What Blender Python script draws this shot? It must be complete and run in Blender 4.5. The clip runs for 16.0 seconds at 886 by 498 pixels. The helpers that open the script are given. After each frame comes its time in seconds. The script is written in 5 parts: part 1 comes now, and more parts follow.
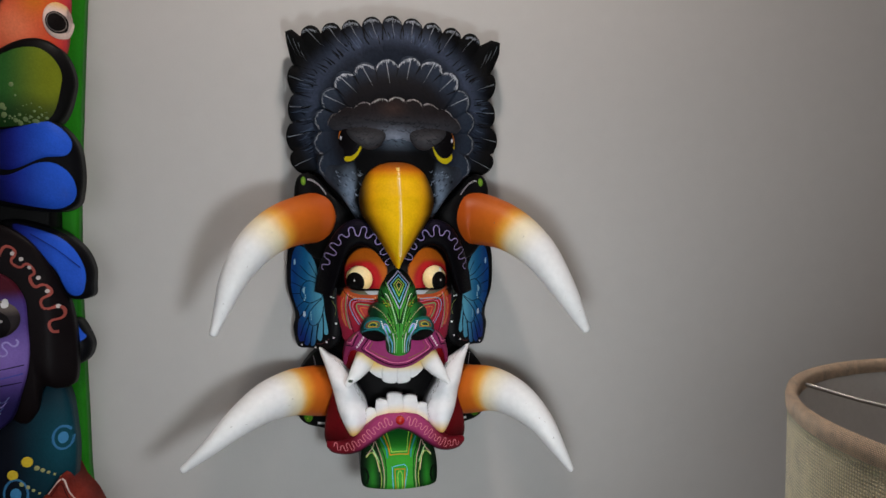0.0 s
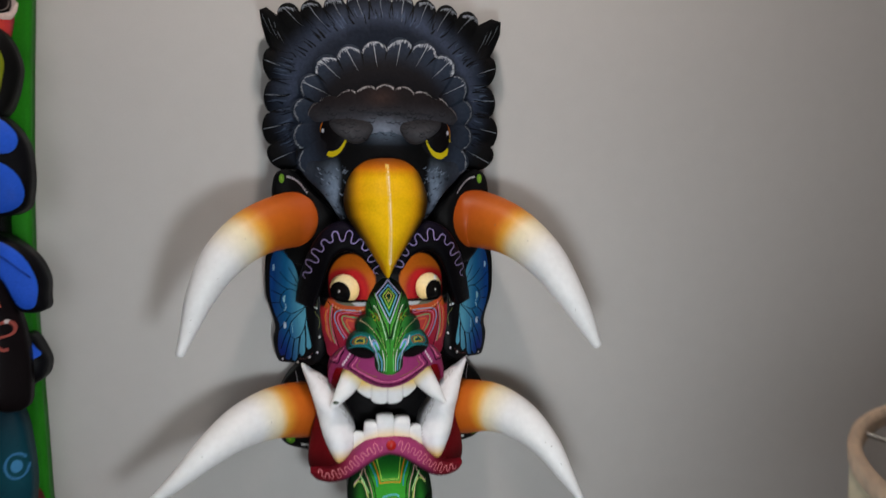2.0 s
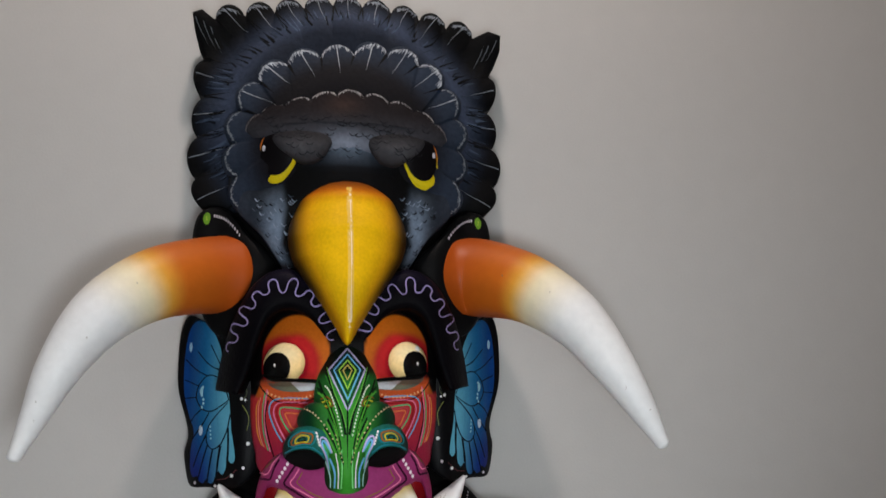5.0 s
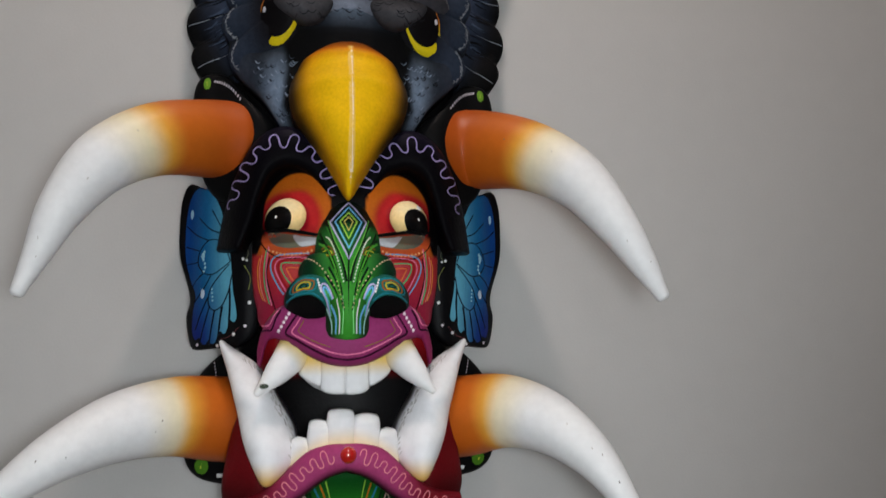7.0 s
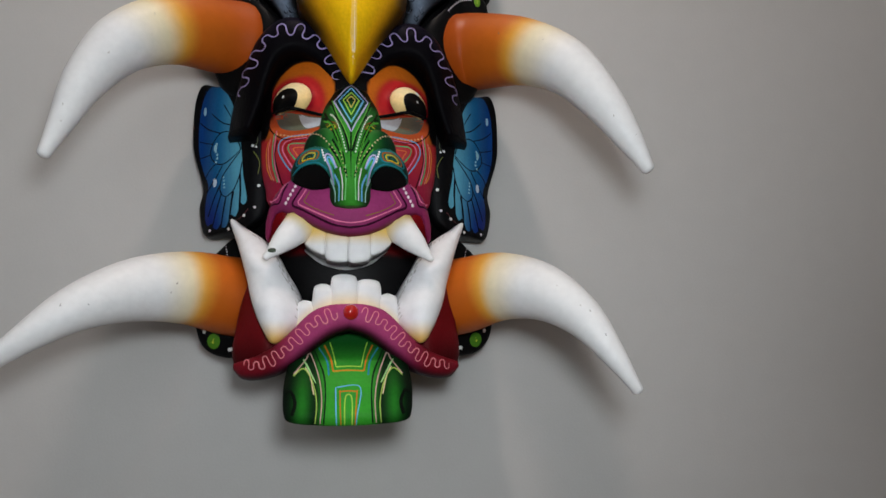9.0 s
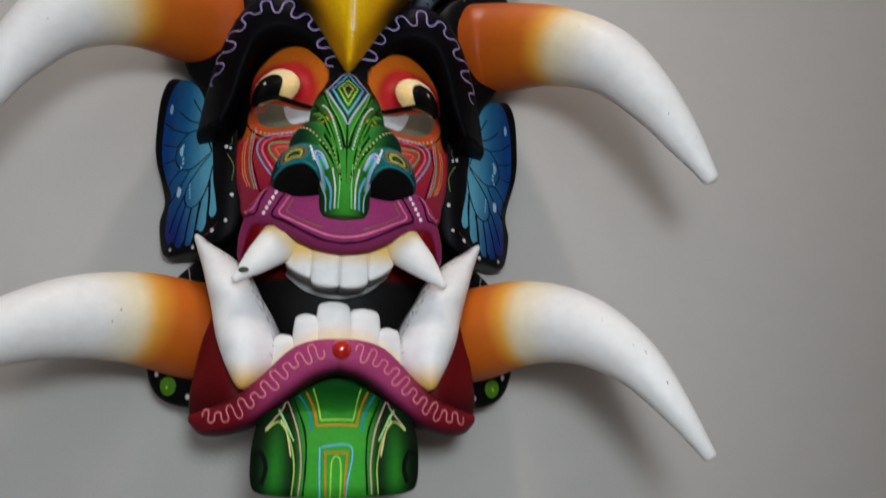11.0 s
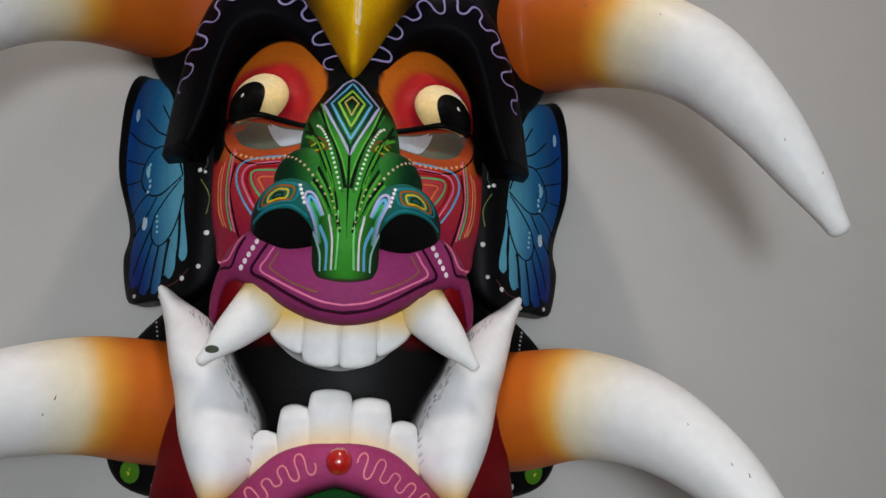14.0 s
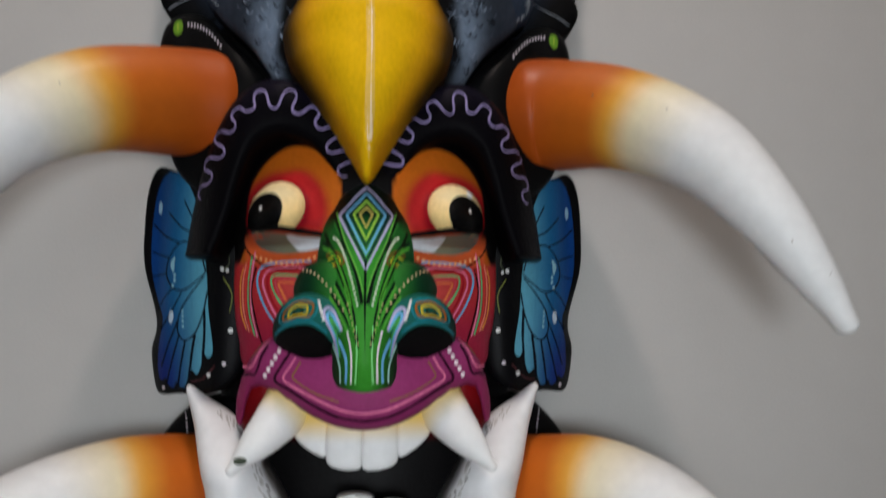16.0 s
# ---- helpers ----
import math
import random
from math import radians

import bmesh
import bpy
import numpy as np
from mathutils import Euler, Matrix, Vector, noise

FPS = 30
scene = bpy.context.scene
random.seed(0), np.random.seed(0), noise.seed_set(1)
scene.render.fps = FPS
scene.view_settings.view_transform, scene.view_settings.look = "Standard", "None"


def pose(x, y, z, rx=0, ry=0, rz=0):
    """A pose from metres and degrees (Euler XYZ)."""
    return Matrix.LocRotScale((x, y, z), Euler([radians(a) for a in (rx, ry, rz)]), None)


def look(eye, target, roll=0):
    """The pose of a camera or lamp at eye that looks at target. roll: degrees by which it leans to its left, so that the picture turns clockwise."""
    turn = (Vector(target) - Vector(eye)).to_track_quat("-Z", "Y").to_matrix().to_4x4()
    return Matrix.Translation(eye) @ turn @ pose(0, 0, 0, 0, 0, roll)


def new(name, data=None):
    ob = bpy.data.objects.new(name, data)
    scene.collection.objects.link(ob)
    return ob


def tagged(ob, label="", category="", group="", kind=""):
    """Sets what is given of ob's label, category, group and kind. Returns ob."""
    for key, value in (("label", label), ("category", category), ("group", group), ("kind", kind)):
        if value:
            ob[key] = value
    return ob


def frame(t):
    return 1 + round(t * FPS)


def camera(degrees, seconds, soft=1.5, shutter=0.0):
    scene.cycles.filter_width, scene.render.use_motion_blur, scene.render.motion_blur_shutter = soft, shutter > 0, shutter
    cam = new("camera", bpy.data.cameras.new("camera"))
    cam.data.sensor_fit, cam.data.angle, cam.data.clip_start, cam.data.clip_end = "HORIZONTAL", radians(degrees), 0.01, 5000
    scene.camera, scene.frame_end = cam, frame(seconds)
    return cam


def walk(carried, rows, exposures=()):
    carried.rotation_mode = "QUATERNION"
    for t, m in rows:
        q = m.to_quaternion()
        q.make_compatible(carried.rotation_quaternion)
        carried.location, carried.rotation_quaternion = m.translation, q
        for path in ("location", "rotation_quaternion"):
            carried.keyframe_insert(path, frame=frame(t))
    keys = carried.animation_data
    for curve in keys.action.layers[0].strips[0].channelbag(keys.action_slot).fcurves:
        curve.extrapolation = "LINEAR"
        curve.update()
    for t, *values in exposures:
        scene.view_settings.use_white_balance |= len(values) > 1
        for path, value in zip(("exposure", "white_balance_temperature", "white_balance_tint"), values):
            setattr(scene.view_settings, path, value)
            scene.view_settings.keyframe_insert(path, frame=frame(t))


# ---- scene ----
from mathutils.bvhtree import BVHTree
cam = camera(63.1, 16.0, shutter=0.5)
METRES, EYE, TILT, LEAN, TURN = 0.95, 1.6, -2.5, 0.0, -8.5
TORCH, FILL, CEILING = 10.8, 12.4, 8.2
EXPOSURES = [(0.0, -0.43), (3.0, -0.42), (5.5, -0.42), (8.5, -0.48), (11.0, -0.4), (13.5, -0.47), (15.0, -0.45), (15.5, -0.44), (16.0, -0.56)]
ROWS = [
    (0.0, -0.0007, 0.0018, -0.0004, -0.00, 0.03, -0.07),
    (0.5, -0.0079, -0.0048, -0.0010, 0.02, -0.14, 0.08),
    (1.0, -0.0100, -0.0025, -0.0042, 0.18, 0.13, 0.05),
    (1.5, -0.0074, 0.0151, -0.0059, -0.94, -0.99, -0.31),
    (2.0, -0.0006, 0.0982, 0.0350, -0.40, -1.94, 0.12),
    (2.5, 0.0070, 0.1765, 0.0533, 0.55, 1.11, -0.99),
    (3.0, 0.0127, 0.2321, 0.0653, 0.94, 3.16, -0.47),
    (5.3, 0.0097, 0.3667, -0.0927, -0.56, 12.87, 1.04),
    (5.5, 0.0078, 0.3750, -0.1011, -0.48, 11.88, 1.13),
    (6.0, 0.0048, 0.3871, -0.1243, -0.92, 10.84, 0.64),
    (6.5, 0.0083, 0.3786, -0.1377, -0.77, 10.32, 1.14),
    (7.0, 0.0104, 0.3732, -0.1637, -0.38, 10.38, 0.51),
    (7.5, 0.0142, 0.3716, -0.1925, 0.27, 10.64, -0.13),
    (8.0, 0.0176, 0.3719, -0.2243, 0.99, 11.39, -0.05),
    (8.5, 0.0230, 0.3599, -0.2573, 1.67, 11.30, 0.75),
    (8.7, 0.0231, 0.3547, -0.2674, 1.21, 11.03, 0.72),
    (10.8, 0.0018, 0.4709, -0.2810, -0.79, 14.21, 0.20),
    (11.0, 0.0004, 0.4759, -0.2712, -0.80, 15.34, -0.13),
    (11.5, -0.0009, 0.4787, -0.2588, -0.09, 16.24, -1.05),
    (12.0, -0.0060, 0.5122, -0.2522, -0.53, 15.01, -1.52),
    (12.5, -0.0008, 0.5384, -0.2249, -0.73, 14.20, -1.15),
    (13.0, -0.0030, 0.5525, -0.2112, 0.93, 12.56, -1.58),
    (13.5, -0.0048, 0.5709, -0.1953, 1.18, 11.89, -0.37),
    (14.0, -0.0004, 0.5724, -0.1856, 1.31, 11.58, -1.32),
    (14.5, 0.0002, 0.5813, -0.1796, 1.59, 10.61, -0.93),
    (15.0, 0.0014, 0.5849, -0.1773, 2.16, 10.68, -0.43),
    (15.5, -0.0016, 0.5846, -0.1729, 3.10, 10.24, -0.46),
    (16.0, 0.0027, 0.5508, -0.1285, 3.21, 10.46, 0.03),
]
walk(cam, [(t, pose(-0.074, -0.985, EYE, TILT, LEAN, TURN) @ pose(METRES * x, METRES * y, METRES * z, 90 + pitch, roll, yaw)) for t, x, y, z, yaw, pitch, roll in ROWS],
     EXPOSURES)

# ---- world and lights ----
world = bpy.data.worlds.new("room_world")
scene.world = world
world.use_nodes = True
world.node_tree.nodes["Background"].inputs[0].default_value = (0.9, 0.82, 0.74, 1)
world.node_tree.nodes["Background"].inputs[1].default_value = 0.05


def area_lamp(name, eye, target, size, watts, colour):
    data = bpy.data.lights.new(name, "AREA")
    data.shape, data.size, data.energy, data.color = "DISK", size, watts, colour
    ob = new(name, data)
    ob.matrix_world = look(eye, target)
    return ob


# the cool torch held in front of the mask, and the warm ceiling lamps of the room
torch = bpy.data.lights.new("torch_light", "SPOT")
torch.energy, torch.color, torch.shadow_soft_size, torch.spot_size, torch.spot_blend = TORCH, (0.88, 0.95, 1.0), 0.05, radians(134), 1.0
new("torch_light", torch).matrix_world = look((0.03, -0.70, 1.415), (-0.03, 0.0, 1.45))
area_lamp("ceiling_lamp_light", (0.0, -0.42, 2.58), (0.0, -0.1, 1.4), 0.10, CEILING, (1.0, 0.87, 0.80))
# unseen soft lamp, added behind the viewer to fill the torch's shadows
area_lamp("soft_fill_light", (-0.65, -2.5, 1.6), (-0.15, 0.0, 1.45), 1.4, FILL, (0.93, 0.97, 1.0))
# second warm lamp, unseen, added to brighten the right of the wall
area_lamp("ceiling_lamp_light", (0.75, -1.9, 2.6), (0.45, -0.2, 1.3), 0.6, CEILING * 0.24, (1.0, 0.84, 0.78))


# ---- materials ----
def nodes_of(mat):
    mat.use_nodes = True
    return mat.node_tree.nodes, mat.node_tree.links, mat.node_tree.nodes["Principled BSDF"]


def srgb(r, g, b):
    return tuple(c / 255 / 12.92 if c < 10 else ((c / 255 + 0.055) / 1.055) ** 2.4 for c in (r, g, b))


def plain(name, colour, rough=0.5, metal=0.0, grain=300.0, vary=0.12, bump=0.15, coat=0.0, spec=0.5):
    """A surface of one paint or stuff, with fine grain and broad uneven patches."""
    mat = bpy.data.materials.new(name)
    n, l, b = nodes_of(mat)
    co = n.new("ShaderNodeTexCoord")
    fine, broad = n.new("ShaderNodeTexNoise"), n.new("ShaderNodeTexNoise")
    fine.inputs["Scale"].default_value, broad.inputs["Scale"].default_value = grain, grain / 12
    fine.inputs["Detail"].default_value = 4
    add = n.new("ShaderNodeMath")
    add.operation = "ADD"
    ramp = n.new("ShaderNodeMapRange")
    ramp.inputs["From Min"].default_value, ramp.inputs["From Max"].default_value = 0.6, 1.4
    ramp.inputs["To Min"].default_value, ramp.inputs["To Max"].default_value = 1 - vary, 1 + vary
    tint = n.new("ShaderNodeVectorMath")
    tint.operation = "SCALE"
    tint.inputs[0].default_value = colour
    l.new(co.outputs["Object"], fine.inputs["Vector"])
    l.new(co.outputs["Object"], broad.inputs["Vector"])
    l.new(fine.outputs[0], add.inputs[0])
    l.new(broad.outputs[0], add.inputs[1])
    l.new(add.outputs[0], ramp.inputs[0])
    l.new(ramp.outputs[0], tint.inputs["Scale"])
    l.new(tint.outputs[0], b.inputs["Base Color"])
    bm = n.new("ShaderNodeBump")
    bm.inputs["Strength"].default_value, bm.inputs["Distance"].default_value = bump, 0.001
    l.new(fine.outputs[0], bm.inputs["Height"])
    l.new(bm.outputs[0], b.inputs["Normal"])
    b.inputs["Roughness"].default_value, b.inputs["Metallic"].default_value = rough, metal
    b.inputs["Coat Weight"].default_value, b.inputs["Coat Roughness"].default_value = coat, 0.2
    b.inputs["Specular IOR Level"].default_value = spec
    return mat


def painted(name, rough=0.45, coat=0.0, bump=0.2, grain=420.0, vary=0.14, spec=0.07):
    """Brush and airbrush paint on carved wood: the colour comes from the painted attribute, broken by brush grain."""
    mat = bpy.data.materials.new(name)
    n, l, b = nodes_of(mat)
    att = n.new("ShaderNodeAttribute")
    att.attribute_name = "paint"
    co = n.new("ShaderNodeTexCoord")
    fine, broad = n.new("ShaderNodeTexNoise"), n.new("ShaderNodeTexNoise")
    fine.inputs["Scale"].default_value, broad.inputs["Scale"].default_value = grain, grain / 10
    fine.inputs["Detail"].default_value = 5
    add = n.new("ShaderNodeMath")
    ramp = n.new("ShaderNodeMapRange")
    ramp.inputs["From Min"].default_value, ramp.inputs["From Max"].default_value = 0.6, 1.4
    ramp.inputs["To Min"].default_value, ramp.inputs["To Max"].default_value = 1 - vary, 1 + vary
    tint = n.new("ShaderNodeVectorMath")
    tint.operation = "SCALE"
    for tex in (fine, broad):
        l.new(co.outputs["Object"], tex.inputs["Vector"])
    l.new(fine.outputs[0], add.inputs[0])
    l.new(broad.outputs[0], add.inputs[1])
    l.new(add.outputs[0], ramp.inputs[0])
    l.new(att.outputs["Color"], tint.inputs[0])
    l.new(ramp.outputs[0], tint.inputs["Scale"])
    l.new(tint.outputs[0], b.inputs["Base Color"])
    rr = n.new("ShaderNodeMapRange")
    rr.inputs["To Min"].default_value, rr.inputs["To Max"].default_value = rough - 0.1, rough + 0.12
    l.new(broad.outputs[0], rr.inputs[0])
    l.new(rr.outputs[0], b.inputs["Roughness"])
    bm = n.new("ShaderNodeBump")
    bm.inputs["Strength"].default_value, bm.inputs["Distance"].default_value = bump, 0.0012
    l.new(fine.outputs[0], bm.inputs["Height"])
    l.new(bm.outputs[0], b.inputs["Normal"])
    b.inputs["Coat Weight"].default_value, b.inputs["Coat Roughness"].default_value = coat, 0.25
    b.inputs["Specular IOR Level"].default_value = spec
    return mat


PAINT = painted("painted_wood")
BLACK_PAINT = painted("black_lacquer", rough=0.42, bump=0.3, spec=0.02)
ROUGH_PAINT = painted("carved_feather_paint", rough=0.7, coat=0.0, bump=0.55, grain=260.0, vary=0.3, spec=0.08)
GLOSS_PAINT = painted("glossy_horn_paint", rough=0.5, coat=0.05, bump=0.14, grain=160.0, vary=0.07, spec=0.22)
WALL = plain("wall_paint", (0.50, 0.49, 0.475), 0.8, grain=500, vary=0.025, bump=0.12)
CEIL = plain("ceiling_paint", (0.8, 0.79, 0.77), 0.85, grain=400, vary=0.03)
FLOOR = plain("floor_wood", (0.25, 0.15, 0.09), 0.5, grain=60, vary=0.25)
HOLLOW = painted("matt_hollow_paint", rough=0.85, coat=0.0)
HOLLOW.node_tree.nodes["Principled BSDF"].inputs["Specular IOR Level"].default_value = 0.1
GEM = plain("red_glass_bead", (0.45, 0.01, 0.008), 0.08, grain=80, vary=0.2, bump=0.0, coat=1.0)
STEEL = plain("brushed_wire", (0.6, 0.58, 0.55), 0.28, 1.0, grain=500, vary=0.1)
BRONZE = plain("dark_bronze", (0.10, 0.07, 0.05), 0.4, 0.8, grain=200, vary=0.2)


def linen(name, colour, scale, rough=0.9):
    """Coarse woven cloth: two crossing thread waves with slubs."""
    mat = bpy.data.materials.new(name)
    n, l, b = nodes_of(mat)
    uv = n.new("ShaderNodeUVMap")
    warp, weft = n.new("ShaderNodeTexWave"), n.new("ShaderNodeTexWave")
    weft.bands_direction = "Y"
    slub = n.new("ShaderNodeTexNoise")
    slub.inputs["Scale"].default_value = scale * 0.35
    for w in (warp, weft):
        w.inputs["Scale"].default_value, w.inputs["Distortion"].default_value = scale, 2.2
        w.inputs["Detail Scale"].default_value = 1.5
        l.new(uv.outputs[0], w.inputs["Vector"])
    l.new(uv.outputs[0], slub.inputs["Vector"])
    mix = n.new("ShaderNodeMath")
    mix.operation = "MULTIPLY"
    l.new(warp.outputs["Fac"], mix.inputs[0])
    l.new(weft.outputs["Fac"], mix.inputs[1])
    add = n.new("ShaderNodeMath")
    l.new(mix.outputs[0], add.inputs[0])
    l.new(slub.outputs[0], add.inputs[1])
    ramp = n.new("ShaderNodeValToRGB")
    ramp.color_ramp.elements[0].position, ramp.color_ramp.elements[1].position = 0.3, 1.1
    ramp.color_ramp.elements[0].color = (*[c * 0.62 for c in colour], 1)
    ramp.color_ramp.elements[1].color = (*[min(1, c * 1.35) for c in colour], 1)
    l.new(add.outputs[0], ramp.inputs[0])
    l.new(ramp.outputs[0], b.inputs["Base Color"])
    bm = n.new("ShaderNodeBump")
    bm.inputs["Strength"].default_value, bm.inputs["Distance"].default_value = 0.9, 0.002
    l.new(add.outputs[0], bm.inputs["Height"])
    l.new(bm.outputs[0], b.inputs["Normal"])
    b.inputs["Roughness"].default_value = rough
    b.inputs["Sheen Weight"].default_value = 0.2
    return mat


LINEN = linen("woven_linen", (0.62, 0.54, 0.34), 150)
TAPE = linen("linen_edging", (0.74, 0.54, 0.36), 300)
LINING = plain("shade_lining", (0.62, 0.60, 0.57), 0.8, grain=200, vary=0.05)

# ---- mesh tools: lengths in millimetres, x along the wall, d out from the wall, z above 1.5 m ----
def at(x, d, z):
    return (x / 1000, -d / 1000, 1.5 + z / 1000)


def smooth(a, b, x):
    t = min(1.0, max(0.0, (x - a) / (b - a)))
    return t * t * (3 - 2 * t)


def mix(a, b, t):
    return tuple(p + (q - p) * t for p, q in zip(a, b))


def bell(x, z, cx, cz, rx, rz):
    return math.exp(-((x - cx) / rx) ** 2 - ((z - cz) / rz) ** 2)


def lerp(x, *stops):
    """Smooth value at x from stops (x, value)."""
    if x <= stops[0][0]:
        return stops[0][1]
    for (a, p), (b, q) in zip(stops, stops[1:]):
        if x <= b:
            return p + (q - p) * smooth(a, b, x)
    return stops[-1][1]


def curve(*stops):
    """A function that runs smoothly through its stops (x, value)."""
    p = spline(stops, 240)
    return lambda x: float(np.interp(x, p[:, 0], p[:, 1]))


def line(x, *stops):
    return float(np.interp(x, [s[0] for s in stops], [s[1] for s in stops]))


def spline(pts, n, closed=False):
    """n points along a smooth curve through pts, evenly spaced."""
    p = np.array(pts, float)
    m = len(p)
    out = []
    spans = m if closed else m - 1
    for i in range(spans):
        if closed:
            a, b, c, d = p[i - 1], p[i], p[(i + 1) % m], p[(i + 2) % m]
        else:
            a, b, c, d = p[max(i - 1, 0)], p[i], p[i + 1], p[min(i + 2, m - 1)]
        for t in np.linspace(0, 1, 12, endpoint=False):
            out.append(0.5 * (2 * b + (c - a) * t + (2 * a - 5 * b + 4 * c - d) * t ** 2 + (3 * b - a - 3 * c + d) * t ** 3))
    out.append(p[0] if closed else p[-1])
    out = np.array(out)
    s = np.concatenate([[0], np.cumsum(np.linalg.norm(np.diff(out, axis=0), axis=1))])
    q = np.linspace(0, s[-1], n, endpoint=not closed)
    return np.stack([np.interp(q, s, out[:, k]) for k in range(out.shape[1])], 1)


def mirror(pts):
    """A closed outline from its right half, given from top to bottom."""
    return list(pts) + [(-x, *r) for x, *r in reversed(pts) if abs(x) > 0.01]


def flip(pts):
    return [(-p[0], *p[1:]) for p in pts]


def link(name, verts, faces, mat, parent=None, label="", colours=None, flat=False, weld=()):
    """Links a mesh in millimetres as one object, under a thing or a part."""
    me = bpy.data.meshes.new(name)
    me.from_pydata([at(*v) for v in verts], [], faces)
    if colours is not None:
        att = me.color_attributes.new("paint", "FLOAT_COLOR", "POINT")
        att.data.foreach_set("color", np.array([(*c[:3], 1.0) for c in colours], np.float32).ravel())
    me.materials.append(mat)
    bm = bmesh.new()
    bm.from_mesh(me)
    if weld:
        bm.verts.ensure_lookup_table()
        bmesh.ops.remove_doubles(bm, verts=[bm.verts[i] for i in weld], dist=0.0003)
    bmesh.ops.recalc_face_normals(bm, faces=bm.faces)
    bm.to_mesh(me)
    bm.free()
    me.polygons.foreach_set("use_smooth", [not flat] * len(me.polygons))
    ob = new(name, me)
    if parent is not None:
        ob.parent = parent
        ob.matrix_parent_inverse = parent.matrix_world.inverted()
    if label:
        tagged(ob, label)
    return ob


def tree(*obs):
    """What a straight look at the wall meets first among the objects."""
    verts, faces = [], []
    for ob in obs:
        k = len(verts)
        verts += [v.co.copy() for v in ob.data.vertices]
        faces += [[k + i for i in p.vertices] for p in ob.data.polygons]
    return BVHTree.FromPolygons(verts, faces)


def front(bvh, x, z, miss=None):
    hit = bvh.ray_cast(Vector((x / 1000, -0.6, 1.5 + z / 1000)), Vector((0, 1, 0)))
    return miss if hit[0] is None else -hit[0].y * 1000


def relief(name, outline, depth, back, paint, parent, mat=None, rings=18, n=120, spine=None, rim=6.0, power=5.0, sharp=False, label=""):
    """A carved form: an outline on the wall plane, its front at depth(x, z), a rounded rim, and sides down to back."""
    o = np.array(outline, float) if sharp else spline(outline, n, True)
    n = len(o)
    a, b = spine if spine else (o.mean(0), o.mean(0))
    a, b = np.array(a, float), np.array(b, float)
    ab = b - a
    t = np.clip(((o - a) @ ab) / max(ab @ ab, 1e-9), 0, 1)
    core = a + t[:, None] * ab
    verts = [(x, back, z) for x, z in o]
    cols = [paint(x, z) for x, z in o]
    for k in range(rings):
        s = 1 - (1.0 if spine else 0.94) * (k / (rings - 1)) ** 1.5
        if spine and k == rings - 1:
            core = a + (np.round(t * n / 5) / (n / 5))[:, None] * ab
            core = np.minimum(np.maximum(core, np.minimum(a, b)), np.maximum(a, b))
        for x, z in core + (o - core) * s:
            d = depth(x, z) - rim * (1 - math.sqrt(max(0.0, 1 - min(1, s) ** power)))
            verts.append((x, max(d, back), z))
            cols.append(paint(x, z))
    faces = []
    for k in range(rings):
        for i in range(n):
            j = (i + 1) % n
            faces.append((k * n + i, k * n + j, (k + 1) * n + j, (k + 1) * n + i))
    faces.append(tuple(range(n)))
    if spine is None:
        faces.append(tuple(rings * n + i for i in range(n)))
    return link(name, verts, faces, mat or PAINT, parent, label, cols, weld=range(rings * n, rings * n + n) if spine else ())


def band(name, x0, x1, top, bottom, depth, back, paint, parent, nx=90, nv=16, mat=None, label=""):
    """A carved strip between two edges top(x) and bottom(x), its front at depth(x, v)."""
    verts, cols, faces = [], [], []
    for i in range(nx):
        x = x0 + (x1 - x0) * i / (nx - 1)
        for j in range(-1, nv + 1):
            v = min(1, max(0, j / (nv - 1)))
            z = top(x) + (bottom(x) - top(x)) * v
            verts.append((x, back(x) if j in (-1, nv) else depth(x, v), z))
            cols.append(paint(x, v))
    w = nv + 2
    for i in range(nx - 1):
        for j in range(w - 1):
            faces.append((i * w + j, (i + 1) * w + j, (i + 1) * w + j + 1, i * w + j + 1))
    faces.append(tuple(range(w)))
    faces.append(tuple((nx - 1) * w + j for j in range(w)))
    return link(name, verts, faces, mat or PAINT, parent, label, cols)


def tube(name, path, radii, paint, parent, mat=None, n=48, m=28, flat=1.0, label=""):
    """A tapered bent form round a path of (x, d, z), closed by a rounded tip; paint(u, a) by length and angle."""
    p = spline(path, n)
    keys = np.linspace(0, 1, len(radii))
    q = np.linspace(0, 1, n)
    s = np.array(path, float)
    length = np.concatenate([[0], np.cumsum(np.linalg.norm(np.diff(s, axis=0), axis=1))])
    r = np.interp(q, length / length[-1], radii)
    r = np.convolve(np.pad(r, 3, mode="edge"), np.ones(7) / 7, "valid")
    tan = np.gradient(p, axis=0)
    tan /= np.linalg.norm(tan, axis=1)[:, None]
    side = np.cross(tan[0], (0, 1, 0))
    verts, cols, faces = [], [], []
    for i in range(n):
        side = side - tan[i] * (side @ tan[i])
        side /= np.linalg.norm(side)
        up = np.cross(side, tan[i])
        for k in range(m):
            a = 2 * math.pi * k / m
            verts.append(tuple(p[i] + r[i] * (math.cos(a) * side + flat * math.sin(a) * up)))
            cols.append(paint(q[i], a))
    tip = len(verts)
    for k, grow in ((0.75, 0.62), (0.35, 0.92)):
        for i in range(m):
            a = 2 * math.pi * i / m
            verts.append(tuple(p[-1] + tan[-1] * r[-1] * grow * 0.6 + r[-1] * k * (math.cos(a) * side + flat * math.sin(a) * up)))
            cols.append(paint(1, a))
    for i in range(n + 1):
        for k in range(m):
            j = (k + 1) % m
            faces.append((i * m + k, i * m + j, (i + 1) * m + j, (i + 1) * m + k))
    faces.append(tuple((n + 1) * m + k for k in range(m)))
    faces.append(tuple(range(m)))
    return link(name, verts, faces, mat or PAINT, parent, label, cols)


